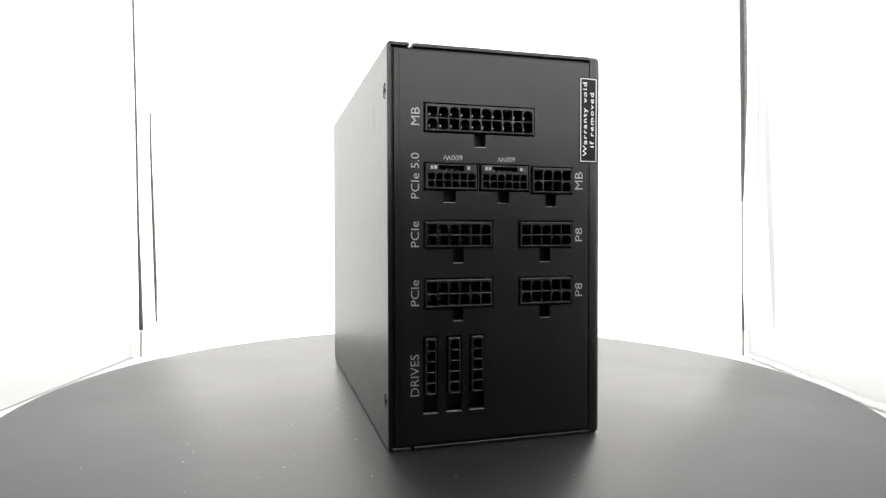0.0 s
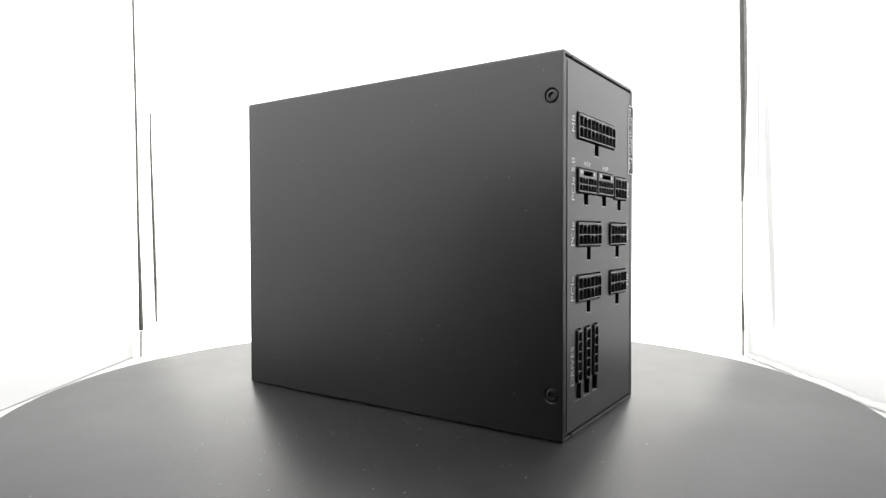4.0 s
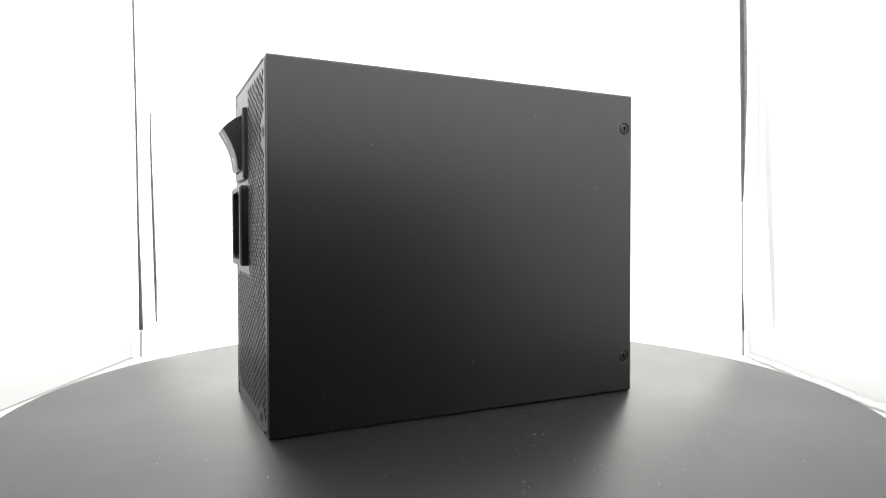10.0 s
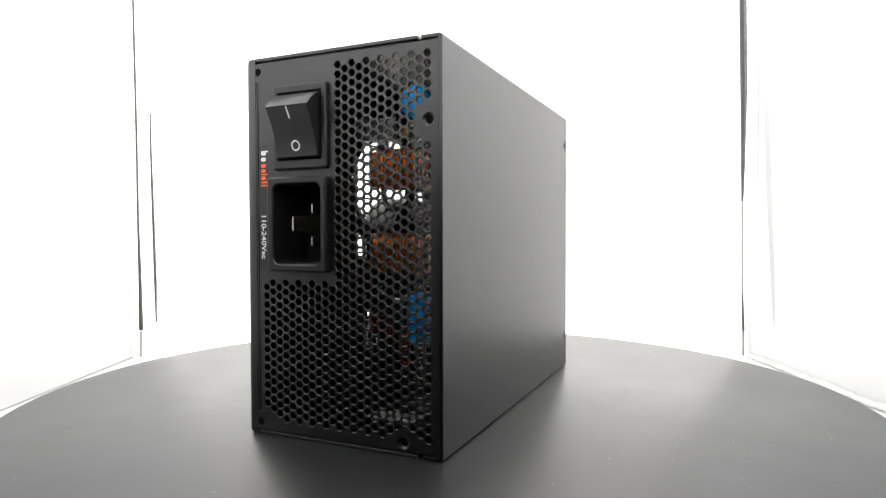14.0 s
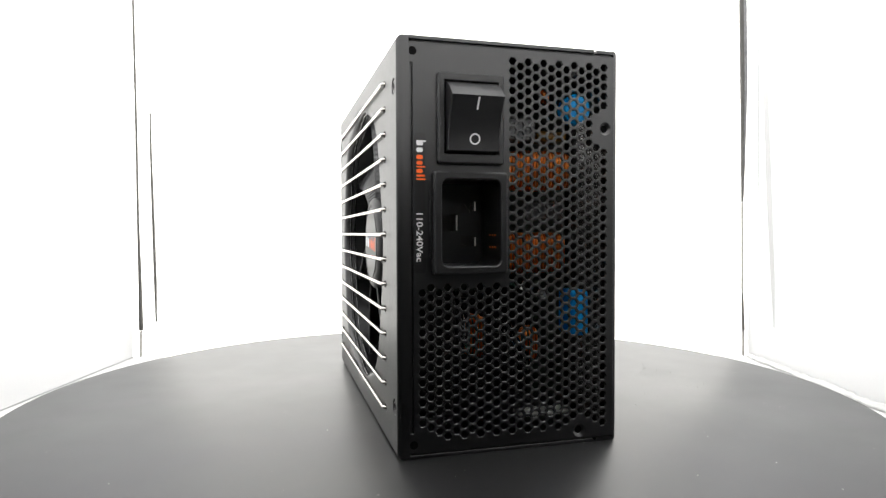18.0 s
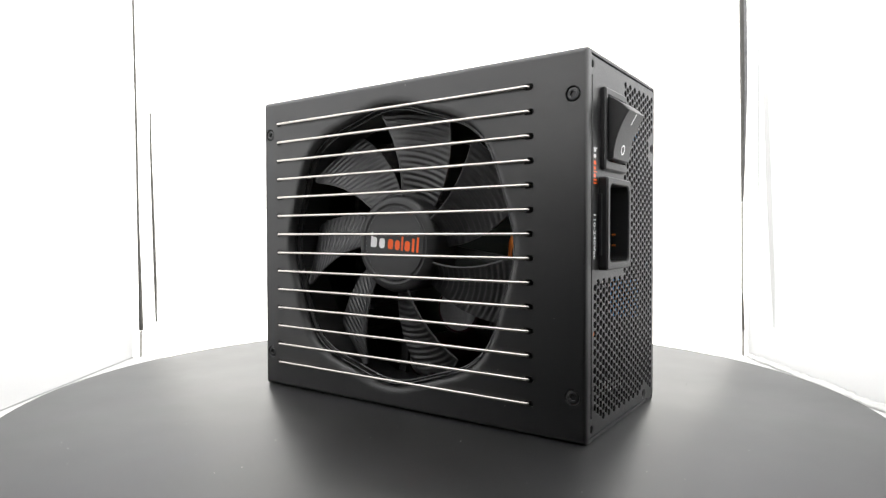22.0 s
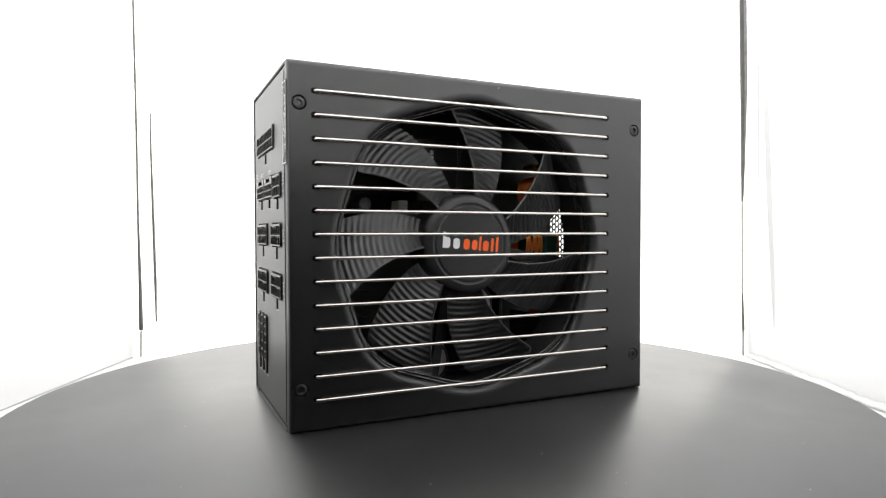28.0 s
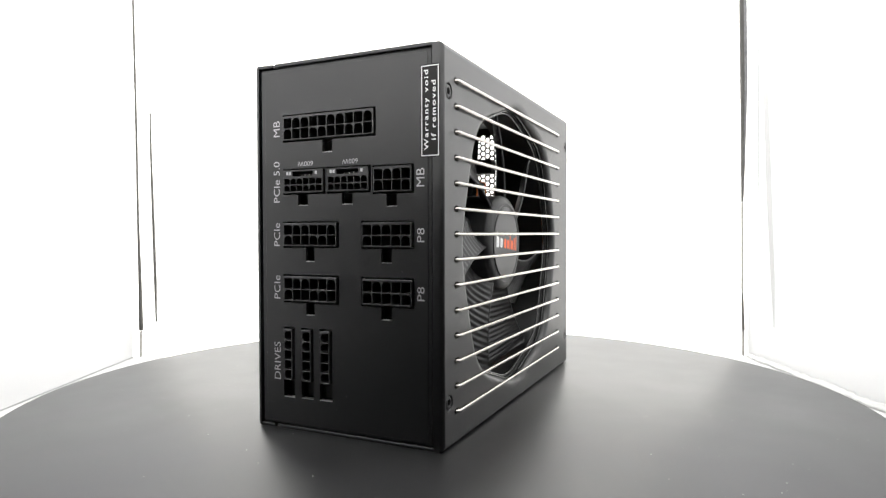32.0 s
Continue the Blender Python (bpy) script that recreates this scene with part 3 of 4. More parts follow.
part("panel_film", plate(rrect(-38.6, 3.0, 37.0, 147.0, 0.8, 3), cuts, -0.29, -0.02, 0.12), FILM, psu, "satin black printed panel with connector cut-outs", FA)


def arched(a0, b0, a1, b1):
    """a well with a round head"""
    r = 0.42 * (a1 - a0)
    head = [(a1 - r + r * math.cos(radians(q)), b1 - r + r * math.sin(radians(q))) for q in (0, 30, 60, 90)]
    head += [(a0 + r + r * math.cos(radians(q)), b1 - r + r * math.sin(radians(q))) for q in (90, 120, 150, 180)]
    return [(a0, b0), (a1, b0)] + head


def build_socket(r, cols, rows, slim):
    """housing that stands a little out of its cut-out, with a grid of square and round-headed wells"""
    gap = 0.7
    u0, v0, u1, v1 = r[0] + gap, r[1] + gap, r[2] - gap, r[3] - gap
    wells, centres = [], []
    top = v1 - (2.7 if slim else 0.35)
    edge, m = (0.55, 0.36) if not slim else (0.6, 0.34)
    pu, pv = (u1 - u0 - 2 * edge + m) / cols, (top - v0 - 2 * edge + m) / rows
    for i in range(cols):
        for j in range(rows):
            a0, b0 = u0 + edge + i * pu, v0 + edge + j * pv
            a1, b1 = a0 + pu - m, b0 + pv - m
            centres.append(((a0 + a1) / 2, (b0 + b1) / 2))
            c = 0.26 * (a1 - a0)
            if cols == 1:
                wells.append([(a0 + c, b0), (a1, b0), (a1, b1), (a0 + c, b1), (a0, b1 - c), (a0, b0 + c)] if j in (0, 3, 4) else rect(a0, b0, a1, b1))
            elif ((i + 1) // 2 + j) % 2 == 0:
                wells.append(arched(a0, b0, a1, b1))
            else:
                wells.append(rect(a0, b0, a1, b1))
    if slim:
        mid = (u0 + u1) / 2
        wells.append(rect(mid - 5.0, top + 0.25, mid + 5.0, v1 - 0.55))
        centres += [(mid + d, top + 1.0) for d in (-3.3, -1.1, 1.1, 3.3)]
    outer = rrect(u0, v0, u1, v1, 0.3, 2)
    bm = plate(outer, wells, -9.0, 0.9, 0.18, 0.10)
    box(u0, u1, v0, v1, -9.9, -9.05, 0, bm)
    return bm, centres


pin_mesh = mesh_of(box(-0.3, 0.3, -0.3, 0.3, -8.9, -3.4, 0.1), "pin", PIN)
pin_mesh.transform(FA @ Matrix.Identity(4))
small_pin = mesh_of(box(-0.2, 0.2, -0.2, 0.2, -8.9, -2.2), "pin", PIN)
small_pin.transform(FA @ Matrix.Identity(4))
FA3 = FA.to_3x3()
for k, (r, l, cols, rows, label) in enumerate(SOCKETS):
    slim = cols == 6 and k in (1, 2)
    bm, centres = build_socket(r, cols, rows, slim)
    sock = part("socket", bm, SOCKET, psu, label, FA)
    for i, (cu, cv) in enumerate(centres):
        ob = new("pin", small_pin if slim and i >= 12 else pin_mesh)
        ob.parent = sock
        ob.location = FA3 @ Vector((cu, cv, 0))
    if slim:
        # small grey print on the housing beside the sense pins
        mid = (r[0] + r[2]) / 2
        for d in (-7.6, -6.2, 6.6):
            part("print_bar", box(mid + d - 0.5, mid + d + 0.5, r[3] - 2.6, r[3] - 1.3, 0.9, 0.94), PRINT, sock, m=FA)
    # latch ledge in the notch under the socket
    bm = box(l[0] + 0.05, l[2] - 0.05, l[1] + 0.01, l[1] + 0.24, -2.4, -0.02, 0.04)
    part("latch_ledge", bm, ALU, sock, "bare metal edge", FA)
    bm = box(l[0] - 0.3, l[2] + 0.3, l[1] - 0.3, l[3] + 0.3, -6.0, -5.2)
    part("latch_back", bm, FRAME, sock, m=FA)

part("connector_board", box(-L / 2 + 10.2, -L / 2 + 11.8, -41.0, 41.0, 1.6, H - 1.6), BOARD, psu, "dark circuit board behind the sockets", BODY)
for name, words, y0, z0, y1, z1, turn in (
        ("lettering", "MB", 34.2, 120.4, 31.0, 126.9, 90), ("lettering", "PCIe 5.0", 34.3, 93.5, 31.2, 110.2, 90),
        ("lettering", "PCIe", 34.4, 75.6, 31.3, 85.0, 90), ("lettering", "PCIe", 34.5, 53.8, 31.4, 63.4, 90),
        ("lettering", "DRIVES", 34.7, 20.3, 31.5, 35.8, 90), ("lettering", "MB", -32.2, 97.9, -35.5, 104.7, 90),
        ("lettering", "P8", -32.4, 77.4, -35.4, 82.6, 90), ("lettering", "P8", -32.4, 55.6, -35.4, 60.8, 90),
        ("lettering", "600W", 22.0, 107.9, 14.5, 109.8, 180), ("lettering", "600W", 0.5, 107.8, -6.7, 109.7, 180)):
    lettering(name, words, u_rect(y0, z0, y1, z1), PRINT, psu, FA, turn, 0.0, bold=-0.006)

# warranty sticker across the seam
sticker = part("warranty_sticker", prism(rrect(34.0, 108.5, 41.9, 142.2, 0.4, 2), 0.02, 0.10), STICKER, psu, "black sticker with a white frame and white words", FA)
frame_bm = plate(rect(34.4, 108.9, 41.5, 141.8), [rect(34.75, 109.25, 41.15, 141.45)], 0.10, 0.13)
part("sticker_frame", frame_bm, WHITE, sticker, m=FA)
lettering("lettering", "Warranty void", (35.5, 111.0, 37.8, 140.2), WHITE, sticker, FA, 90, 0.14, bold=0.016, apart=1.25)
lettering("lettering", "if removed", (38.5, 114.6, 40.3, 136.2), WHITE, sticker, FA, 90, 0.14, bold=0.016, apart=1.25)

# ---- mains panel ----
DX, DZ = 3.108, 3.587


def vents():
    out = []
    for k in range(24):
        u = 37.5 - DX * k
        for j in range(40):
            v = 143.65 - DZ * j - (DZ / 2 if k % 2 else 0)
            if v < 6.5 + max(0.0, -24.0 - u) * 0.5 or (u < -2.0 and v > 62.2):
                continue
            if math.hypot(u - 38.0, v - 120.5) < 6.4 or math.hypot(u - 27.5, v - 5.1) < 4.6:
                continue
            out.append(ngon(u, v, 1.47, 6))
    return out


SW = (-28.7, 105.4, -3.7, 137.8)
IN = (-30.6, 66.0, -2.9, 102.6)
holes = vents()
holes += [rect(SW[0] + 1.5, SW[1] + 1.5, SW[2] - 1.5, SW[3] - 1.5), rect(IN[0] + 1.5, IN[1] + 1.5, IN[2] - 1.5, IN[3] - 1.5)]
DIMPLES = ((38.0, 120.5), (27.5, 5.1), (-37.4, 144.8), (-37.3, 5.1))
holes += [ngon(u, v, 2.35, 24) for u, v in DIMPLES]
TAB = [(-40.0, 2.0), (W / 2 - 1.3, 2.0), (W / 2 - 1.3, H - 2.3), (-40.0, H - 2.3), (-40.0, 140.7), (-37.4, 140.7), (-37.4, 9.3), (-40.0, 9.3)]
part("vent_panel", plate(TAB, holes, -0.7, 0.12, 0.15, 0.21), COAT, psu, "black sheet steel with hexagonal vent holes", FC)
part("cover_edge", box(-38.8, -37.85, 9.8, 140.2, -0.9, 0.0, 0.12), COAT, psu, m=FC)
# black strips laid on the surface stand for the shaded gap round each tab
for v0, v1, w0, w1 in ((140.3, H - 2.0, 140.3, 140.7), (2.0, 9.7, 9.3, 9.7)):
    part("gap_shade_strip", box(-40.45, -40.0, v0, v1, -0.2, 0.03), COAT_IN, psu, m=FC)
    part("gap_shade_strip", box(-40.0, -38.0, w0, w1, -0.2, 0.03), COAT_IN, psu, m=FC)
DEEP = ((2.57, 0.10), (2.35, 0.02), (2.0, -0.30), (1.62, -0.5), (1.5, -0.62), (1.5, -1.1), (1.8, -1.1), (2.5, -0.5), (2.57, 0.10))
SHALLOW = ((2.57, 0.115), (2.3, 0.10), (1.7, 0.045), (1.5, 0.02), (1.5, 0.008), (2.57, 0.008), (2.57, 0.115))
for u, v in DIMPLES:
    # the two holes beside the cover are only flat discs, painted dark as depth
    shallow = u < 0
    bm = bmesh.new()
    loft(bm, [at(ngon(u, v, r, 24), n) for r, n in (SHALLOW if shallow else DEEP)])
    part("dimple", bm, COAT, psu, "screw hole with a dished rim", FC, smooth=True)
    # near-black disc: the hole's darkness is put into its colour
    part("hole_shade_disc", prism(ngon(u, v, 1.52 if shallow else 1.49, 18), 0.009 if shallow else -1.15, 0.014 if shallow else -0.98), VOID, psu, m=FC)

# rocker switch
bezel = part("switch_bezel", plate(rrect(*SW, 1.0, 3), [rect(-26.2, 109.0, -5.9, 134.8)], -0.1, 2.2, 0.6, 0.3), PLASTIC, psu, "black plastic switch frame", FC, smooth=False)
part("switch_well", plate(rect(-27.0, 107.6, -5.0, 136.0), [], -8.0, -7.0), PLASTIC, bezel, m=FC)


def build_rocker():
    """side outline swept across the width: upper end pressed out, face hollow"""
    prof = [(-3.0, 134.2), (2.4, 134.2), (4.2, 133.4), (6.4, 132.0), (8.4, 130.3), (10.4, 128.2)]
    for i in range(1, 9):
        q = i / 8
        prof.append((10.4 - 6.3 * (1 - (1 - q) ** 1.9), 128.2 - 18.2 * q))
    prof += [(3.2, 109.6), (-3.0, 109.6)]
    bm = bmesh.new()
    loft(bm, [[(u, v, n - (0.35 if e else 0)) for n, v in prof] for u, e in ((-25.7, 1), (-25.35, 0), (-6.75, 0), (-6.4, 1))], cap0=True, cap1=True)
    return bm


rocker = part("rocker", build_rocker(), PLASTIC, psu, "black rocker with white on and off marks", FC, smooth=True)


def rocker_n(v):
    q = (128.2 - v) / 18.2
    return 10.4 - 6.3 * (1 - (1 - q) ** 1.9)


def on_rocker(bm):
    for v in bm.verts:
        v.co.z += rocker_n(v.co.y) + 0.05
    return bm


bm = bmesh.new()
loft(bm, [[(-16.3, v, 0.0), (-15.6, v, 0.0), (-15.6, v, 0.05), (-16.3, v, 0.05)] for v in (127.7, 126.4, 125.0, 123.7)], cap0=True, cap1=True)
part("on_mark", on_rocker(bm), WHITE, rocker, m=FC)
bm = bmesh.new()
loft(bm, [at(ngon(-15.8, 114.0, 2.0, 28), 0.0), at(ngon(-15.8, 114.0, 2.0, 28), 0.06), at(ngon(-15.8, 114.0, 1.45, 28), 0.06), at(ngon(-15.8, 114.0, 1.45, 28), 0.0)])
part("off_mark", on_rocker(bm), WHITE, rocker, m=FC)

# mains inlet
CAV = rrect(-27.6, 68.9, -5.6, 99.8, 2.6, 5)
inlet = part("mains_inlet", plate(rrect(*IN, 1.2, 3), [CAV], -18.0, 3.8, 0.7, 0.5), PLASTIC, psu, "black mains inlet with three flat blades", FC)
part("inlet_floor", prism(grown(CAV, 0.5), -19.2, -18.1), PLASTIC, inlet, m=FC)
part("inlet_clip", box(-31.4, -30.7, 72, 96, -0.1, 1.6, 0.2), PLASTIC, inlet, m=FC)


def build_blade_contact(u, v0, v1, tip):
    """flat blade with a wedge-shaped tip"""
    bm = bmesh.new()
    loft(bm, [at(rect(u - 0.55, v0, u + 0.55, v1), -18.0), at(rect(u - 0.55, v0, u + 0.55, v1), tip - 1.3),
              at(rect(u - 0.30, v0 + 0.4, u + 0.30, v1 - 0.4), tip)], cap0=True, cap1=True)
    return bm


for u, v0, v1, tip in ((-13.6, 88.5, 92.6, -2.4), (-21.2, 81.4, 87.6, -0.4), (-13.6, 75.6, 79.7, -2.2)):
    part("blade_contact", build_blade_contact(u, v0, v1, tip), PIN, inlet, "bright flat mains blade", FC)

# bars added in place of copper glimpsed in the inlet's side wall
for v in (79.9, 75.4):
    for n0 in (-9.0, -6.2, -3.6):
        part("copper_glimpse", box(-5.75, -5.52, v - 0.35, v + 0.35, n0, n0 + 1.7, 0.08), COPPER, inlet, "small copper bar standing for copper glimpsed in the inlet's side", FC)
part("switch_body", box(-26.0, -6.0, 107.0, 136.0, -20.0, -8.05, 0.5), PLASTIC, bezel, "black switch body inside the housing", FC)
# added plate that stops light leaking past the inlet
part("inlet_leak_plate", box(69.5, 71.5, -32.0, -8.0, 58.0, 108.0), BOARD, inlet, "small dark plate added behind the mains inlet to block light", BODY)

# label strip beside switch and inlet
strip = part("label_strip", prism(rrect(-36.9, 66.5, -32.9, 116.2, 0.8, 3), 0.12, 0.16), STRIP, psu, "black label strip with white and orange print", FC)
mark(strip, FC, -34.9, 106.2, 14.6, 0.16, -90)
lettering("lettering", "110-240Vac", (-36.2, 70.6, -33.8, 87.8), WHITE, strip, FC, -90, 0.2, bold=0.018)

# ---- inside the housing ----
part("circuit_board", box(-86, 62, 34.0, 35.6, 3.0, 147.0), BOARD, psu, "dark green circuit board", BODY)


def choke(x0, x1, y0, y1, z0, z1, turns, wire, parent, along_x=False, lean=0.0):
    """rounded core with loops of copper wire round it"""
    cx, cz = (x0 + x1) / 2, (z0 + z1) / 2
    if along_x:
        core_bm = box(x0 + 0.8, x1 + 3.6, y0 + 1.2, y1 - 1.2, z0 + 1.2, z1 - 1.2, 1.0)
    else:
        core_bm = box(x0 + 1.2, x1 - 1.2, y0 + 0.8, y1 - 0.8, z0 + 1.2, z1 - 1.2, 1.0)
    core = part("choke", core_bm, CORE, parent, "choke wound with orange copper wire", BODY)
    for i in range(turns):
        y = y0 + (y1 - y0) * (i + 0.5) / turns
        bulge = 1.0 - 0.10 * abs(2 * i / (turns - 1) - 1) ** 3
        loop = rrect(cx - (cx - x0) * bulge, cz - (cz - z0) * bulge, cx + (x1 - cx) * bulge, cz + (z1 - cz) * bulge, 3.2, 3)
        bm = bmesh.new()
        if along_x:
            cy, x = (y0 + y1) / 2, x0 + (x1 - x0) * (i + 0.5) / turns
            loop = rrect(cy - (cy - y0) * bulge, cz - (cz - z0) * bulge, cy + (y1 - cy) * bulge, cz + (z1 - cz) * bulge, 3.2, 3)
            tube(bm, [(x + lean * (v - cz) * math.sin(2.3 * i + 0.6), u, v) for u, v in loop], wire, 6, True)
        else:
            tube(bm, [(u, y, v) for u, v in loop], wire, 6, True)
        part("wire_turn", bm, COPPER, core, "orange copper wire", BODY, smooth=True)


choke(61.0, 77.0, 4.8, 31.0, 98.4, 113.2, 19, 0.56, psu)
choke(55.0, 72.5, 2.2, 31.0, 64.8, 80.4, 21, 0.56, psu)
choke(72.0, 76.5, 18.5, 22.0, 132.5, 137.5, 2, 0.45, psu)
choke(40.5, 51.0, -12.0, 0.0, 67.5, 80.5, 9, 0.5, psu, True, 0.16)
choke(50.0, 62.0, -7.0, 0.0, 29.0, 46.0, 5, 0.5, psu)
choke(62.0, 70.0, 14.0, 20.0, 28.0, 42.0, 4, 0.5, psu)

YZX = Matrix(((0, 0, 0.001, 0), (0.001, 0, 0, 0), (0, 0.001, 0, 0), (0, 0, 0, 1)))
bm = prism(ngon(128.7, 29.2, 5.8, 24), 80.0, 86.0, 1.0)
part("blue_capacitor", bm, BLUE, psu, "blue disc capacitor", Matrix(((0, 0, 0.001, 0), (0, 0.001, 0, 0), (0.001, 0, 0, 0), (0, 0, 0, 1))), smooth=True)
part("blue_capacitor", box(74.0, 87.0, 26.5, 33.8, 40.5, 58.5, 1.6, seg=3), BLUE, psu, "blue box capacitor", BODY, smooth=True)
part("film_capacitor", box(64.0, 76.0, 17.4, 29.8, 117.6, 121.2, 0.8), AMBER, psu, "amber film capacitor", BODY)
# white colour stands in for the glint on a metal bracket
part("bracket", box(74.0, 82.0, 7.0, 28.0, 9.0, 10.6, 0.4), WHITEPART, psu, "bracket coloured white for its glint", BODY)
part("shield", box(62.0, 66.0, 17.5, 33.2, 86.0, 93.4, 0.8), GREYPLATE, psu, "dark shield plate", BODY)
part("fuse_holder", box(66.0, 75.0, -2.0, 16.5, 117.4, 126.2, 0.6), GREYPLATE, psu, "dark grey moulded holder", BODY)
part("clip", box(76.0, 80.0, 31.0, 33.0, 143.0, 146.2, 0.3), ALU, psu, "small bare metal clip", BODY)
part("post", box(78.0, 80.0, -0.3, 1.1, 100.5, 110.5, 0.2), ALU, psu, "bare metal post beside the choke", BODY)
part("small_capacitor", prism(ngon(20.6, 55.8, 1.5, 16), 70.0, 76.0, 0.5), CAPTOP, psu, m=YZX, smooth=True)
part("small_capacitor", prism(ngon(8.4, 59.6, 1.4, 16), 70.0, 75.0, 0.5), CORE, psu, "small green part", m=YZX, smooth=True)


def lead(pts, r, mat, label):
    """a wire through the points, with two rounds of corner cutting"""
    for _ in range(3):
        pts = [pts[0]] + [tuple(p[i] * w + q[i] * (1 - w) for i in range(3)) for p, q in zip(pts, pts[1:]) for w in (0.75, 0.25)] + [pts[-1]]
    bm = bmesh.new()
    tube(bm, pts, r, 8)
    part("lead", bm, mat, psu, label, BODY, smooth=True)


lead([(77, 9.0, 59.0), (78, 12.0, 57.6), (78, 15.0, 55.6), (77, 19.0, 55.4)], 0.45, WHITEPART, "thin white lead")
lead([(74, 36.0, 46.0), (77, 37.2, 36.0), (78, 35.5, 28.0), (77, 37.0, 20.0), (75, 35.5, 12.0)], 1.6, SHRINK, "glossy black sleeved lead")
lead([(72, 3.0, 46.0), (77, 3.4, 39.0), (78, 6.5, 35.0), (76, 9.5, 31.0), (70, 10.0, 24.0)], 1.5, SHRINK, "glossy black sleeved lead")
lead([(70, 7.0, 44.0), (76, 7.6, 38.0), (77, 11.0, 33.0), (72, 14.0, 26.0)], 1.4, SHRINK, "glossy black sleeved lead")
lead([(62, -14.0, 60.0), (74, -13.0, 45.0), (75, -14.5, 34.0), (66, -13.0, 20.0)], 1.1, SHRINK, "glossy black sleeved lead")
part("insulating_sheet", box(58.0, 87.0, 37.2, 37.7, 8.0, 124.0, 0.1), LINER, psu, "pale insulating sheet beside the housing wall", BODY)
bm = bmesh.new()
loft(bm, [[(85.0, 29.0, z), (88.3, 41.0, z), (88.2, 41.05, z), (84.9, 29.05, z)] for z in (5.0, 126.0)], cap0=True, cap1=True)
part("clear_sheet", bm, CLEAR, psu, "clear plastic sheet behind the vent holes", BODY)
# block added where light would shine through beside the small choke
part("leak_block", box(57.5, 61.0, -12.5, -7.3, 36.0, 54.0, 0.4), HEATSINK, psu, "small black block added to stop a light leak", BODY)
for x, y0, z, r in ((10.0, -8.0, 43.0, 12.5), (-13.0, -6.0, 16.0, 11.0)):
    bm = bmesh.new()
    prof = [(r, 34.0), (r, y0 + 1.4), (r - 0.8, y0 + 0.3), (r - 1.8, y0 + 0.2)]
    loft(bm, [[(x + q * math.cos(a), y, z + q * math.sin(a)) for a in [2 * math.pi * i / 32 for i in range(32)]] for q, y in prof], cap0=True, cap1=True)
    can = part("bulk_capacitor", bm, SLEEVE, psu, "large capacitor in a dark red sleeve", BODY, smooth=True)
    bm = bmesh.new()
    loft(bm, [[(x + q * math.cos(a), y, z + q * math.sin(a)) for a in [2 * math.pi * i / 32 for i in range(32)]] for q, y in ((r - 1.9, y0 + 0.6), (r - 1.9, y0 + 0.05), (r - 2.3, y0 - 0.05))], cap0=True, cap1=True)
    part("can_top", bm, CAPTOP, can, "grey metal top", BODY, smooth=True)
part("transformer", box(-21.5, 2.0, -8.7, 33.0, 96.0, 128.0, 0.8), HEATSINK, psu, "black boxed transformer", BODY)
for i in range(6):
    part("print_bar", box(-13.8, -12.0, -8.78, -8.68, 119.6 - 2.7 * i, 121.8 - 2.7 * i), PRINT, psu, m=BODY)
# two plates added to keep bright spots from showing through the vents
part("leak_plate", box(48.0, 49.0, -13.0, 18.0, 14.0, 37.0, 0.2), HEATSINK, psu, "black plate added to block light through the housing", BODY)
part("leak_plate", box(59.5, 60.5, -30.0, -13.0, 5.0, 60.0, 0.2), HEATSINK, psu, "black plate added to block light through the housing", BODY)
# plate added to hide the capacitors behind the vents
part("dark_plate", box(27.0, 29.0, -6.0, 33.0, 5.0, 62.0, 0.4), HEATSINK, psu, "black plate added to darken the inside", BODY)
# heat sink shape with fins, added to darken the inside
part("dark_plate", box(-60.0, -57.0, -6.0, 33.0, 20.0, 132.0, 0.4), HEATSINK, psu, "black plate added to darken the inside", BODY)
for i in range(8):
    part("fin", box(-57.0, -46.0, -6.0, 30.0, 26.0 + 13.0 * i, 27.4 + 13.0 * i), HEATSINK, psu, m=BODY)
part("foil_plate", box(-42.0, -23.2, -8.8, -7.8, 112.0, 128.3, 0.2), FOIL, psu, "bright metal foil plate", BODY)
part("white_clip", box(-29.0, -24.0, -4.0, 6.0, 92.0, 97.0, 0.3), WHITEPART, psu, "white plastic clip", BODY)
part("small_capacitor", prism(ngon(-46.0, 95.0, 3.2, 20), 20.0, 34.0, 0.6), CAPTOP, psu, m=Matrix(((0.001, 0, 0, 0), (0, 0, -0.001, 0.030), (0, 0.001, 0, 0), (0, 0, 0, 1))), smooth=True)

# faint stamped marks on the plain side
for u, v, k in ((-78.0, 141.5, 3), (-77.5, 9.5, 1), (64.0, 129.0, 4)):
    for i in range(k):
        bm = prism([(-2.2, -1.0), (-1.6, -1.0), (0.0, 0.6), (1.6, -1.0), (2.2, -1.0), (0.3, 1.1), (-0.3, 1.1)], -0.01, 0.03)
        part("stamped_mark", bm, COAT, psu, m=FB @ Matrix.Translation((u, v - 2.2 * i, 0)))

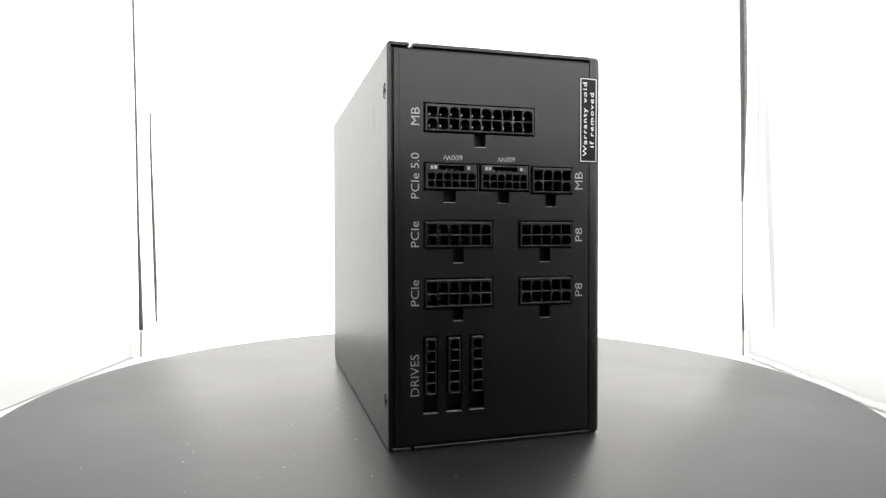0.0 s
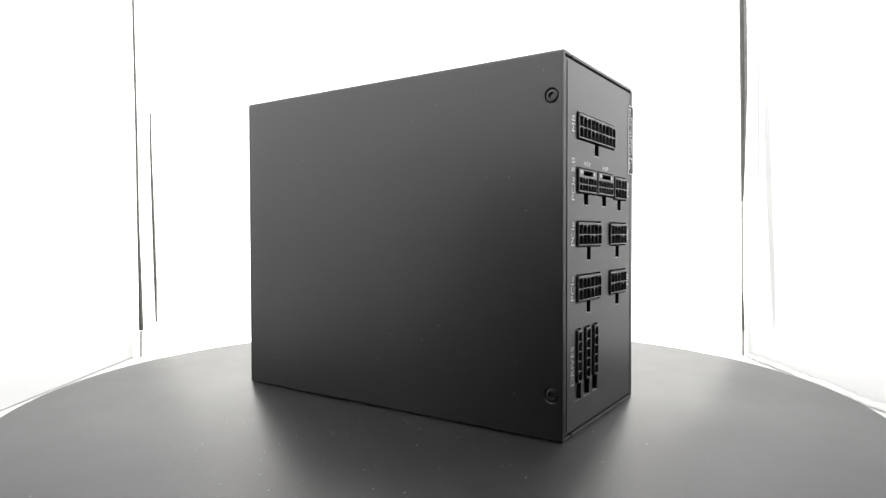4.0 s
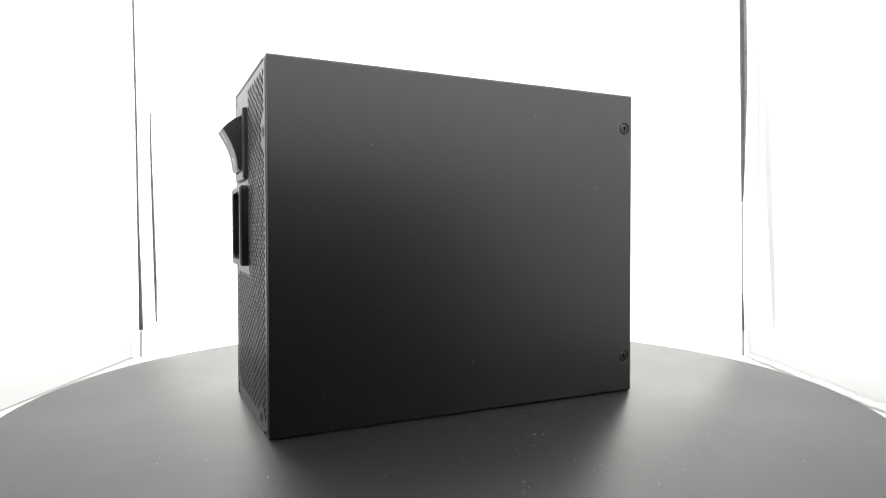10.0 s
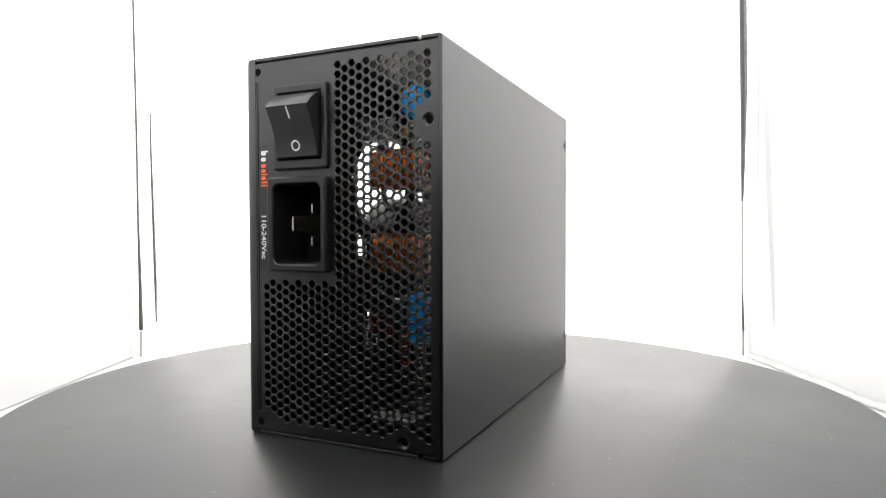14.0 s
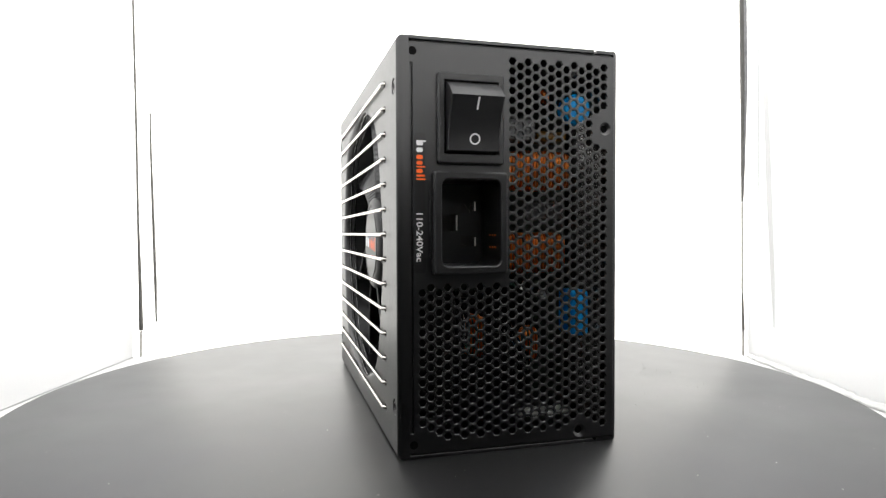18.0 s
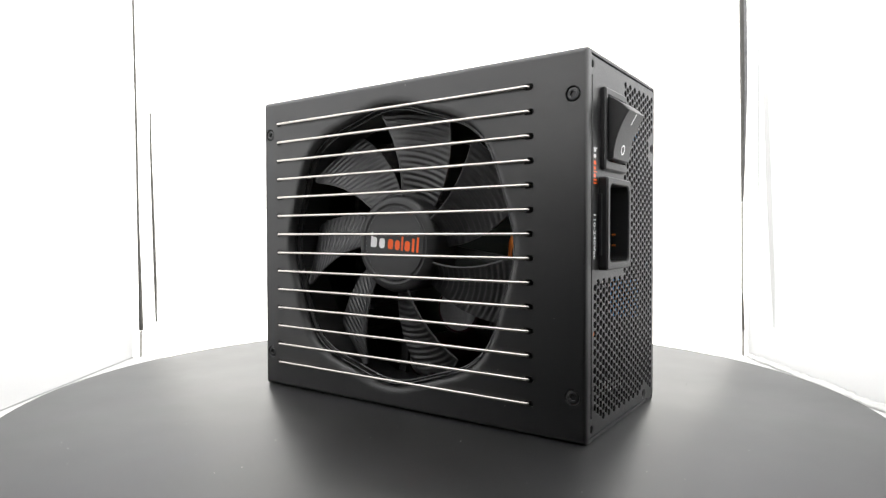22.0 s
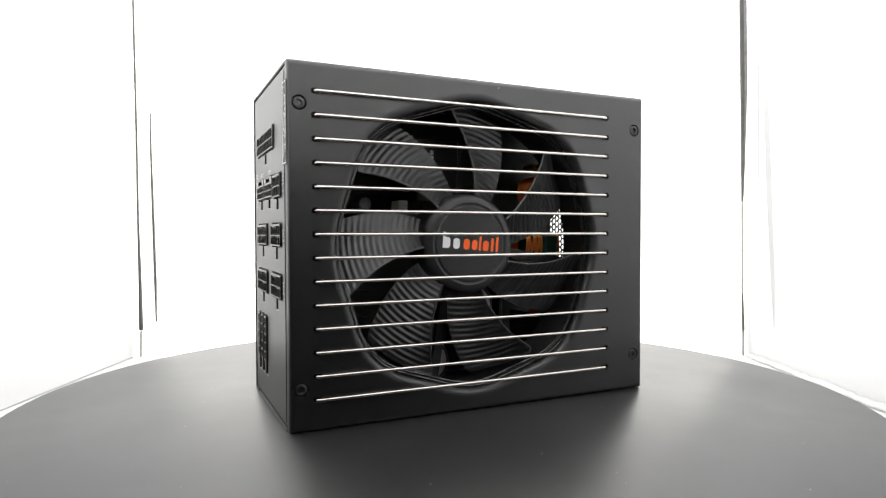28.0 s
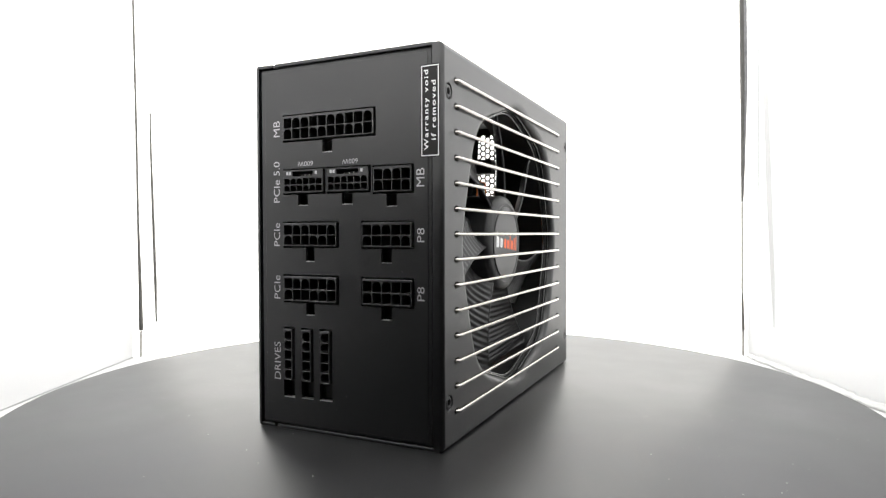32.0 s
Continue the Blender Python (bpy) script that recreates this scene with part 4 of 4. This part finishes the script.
# ---- dust on the disc ----
rng = random.Random(7)
bm = bmesh.new()
made = 0
while made < 460:
    a, r = rng.uniform(0, 2 * math.pi), 0.2 * math.sqrt(rng.random())
    if made % 2:
        # thicker beside the plain side of the housing
        a, r = math.pi / 2 + rng.gauss(0, 0.5), rng.uniform(0.05, 0.15)
    x, y = r * math.cos(a), r * math.sin(a)
    if abs(x - OFF_X) < L / 2000 + 0.002 and abs(y - OFF_Y) < W / 2000 + 0.002:
        continue
    s = rng.choice((0.00008, 0.00010, 0.00014, 0.00018, 0.00022, 0.00034))
    k = rng.randint(3, 5)
    t = rng.uniform(0, 6.28)
    ring = [(x + s * rng.uniform(0.5, 1.3) * math.cos(t + 6.283 * i / k), y + s * rng.uniform(0.5, 1.3) * math.sin(t + 6.283 * i / k)) for i in range(k)]
    lo = [bm.verts.new((p, q, 0.00002)) for p, q in ring]
    hi = bm.verts.new((x, y, s * rng.uniform(0.5, 1.2)))
    for i in range(k):
        bm.faces.new((lo[i], lo[(i + 1) % k], hi))
    made += 1
dust = tagged(part("dust", bm, DUST), "pale dust specks on the black disc", "dust", kind="stuff")


# fine lint on the housing
rng = random.Random(11)
bm = bmesh.new()
for space, hu, v1, count in ((FA, 37.0, 147.0, 14), (FB, 86.0, 147.0, 34), (FD, 86.0, 147.0, 26), (FC, 38.0, 147.0, 12)):
    for _ in range(count):
        u, v = rng.uniform(-hu, hu), v1 * rng.random() ** 1.7 + 2.0
        if space is FD and math.hypot(u - FU, v - FV) < FR + 5:
            continue
        s, t = rng.choice((0.10, 0.13, 0.18, 0.24)), rng.uniform(0, 6.28)
        lo = [bm.verts.new(space @ Vector((u + s * rng.uniform(0.4, 1.4) * math.cos(t + 1.571 * i), v + s * rng.uniform(0.4, 1.4) * math.sin(t + 1.571 * i), 0.01))) for i in range(4)]
        hi = bm.verts.new(space @ Vector((u, v, 0.01 + s * 0.6)))
        for i in range(4):
            bm.faces.new((lo[i], lo[(i + 1) % 4], hi))
part("lint", bm, DUST, psu, "pale specks of lint")


def motions():
    psu_rows, disc_rows, dust_rows = [], [], []
    for t in range(33):
        a = TURN_START + TURN_RATE * t
        c, s = math.cos(radians(a)), math.sin(radians(a))
        psu_rows.append((float(t), pose(OFF_X * c - OFF_Y * s, OFF_X * s + OFF_Y * c, 0.00005, 0, 0, a)))
        disc_rows.append((float(t), pose(0, 0, 0, 0, 0, a)))
        dust_rows.append((float(t), pose(0, 0, 0, 0, 0, a)))
    walk(psu, psu_rows)
    walk(disc, disc_rows)
    walk(dust, dust_rows)


motions()
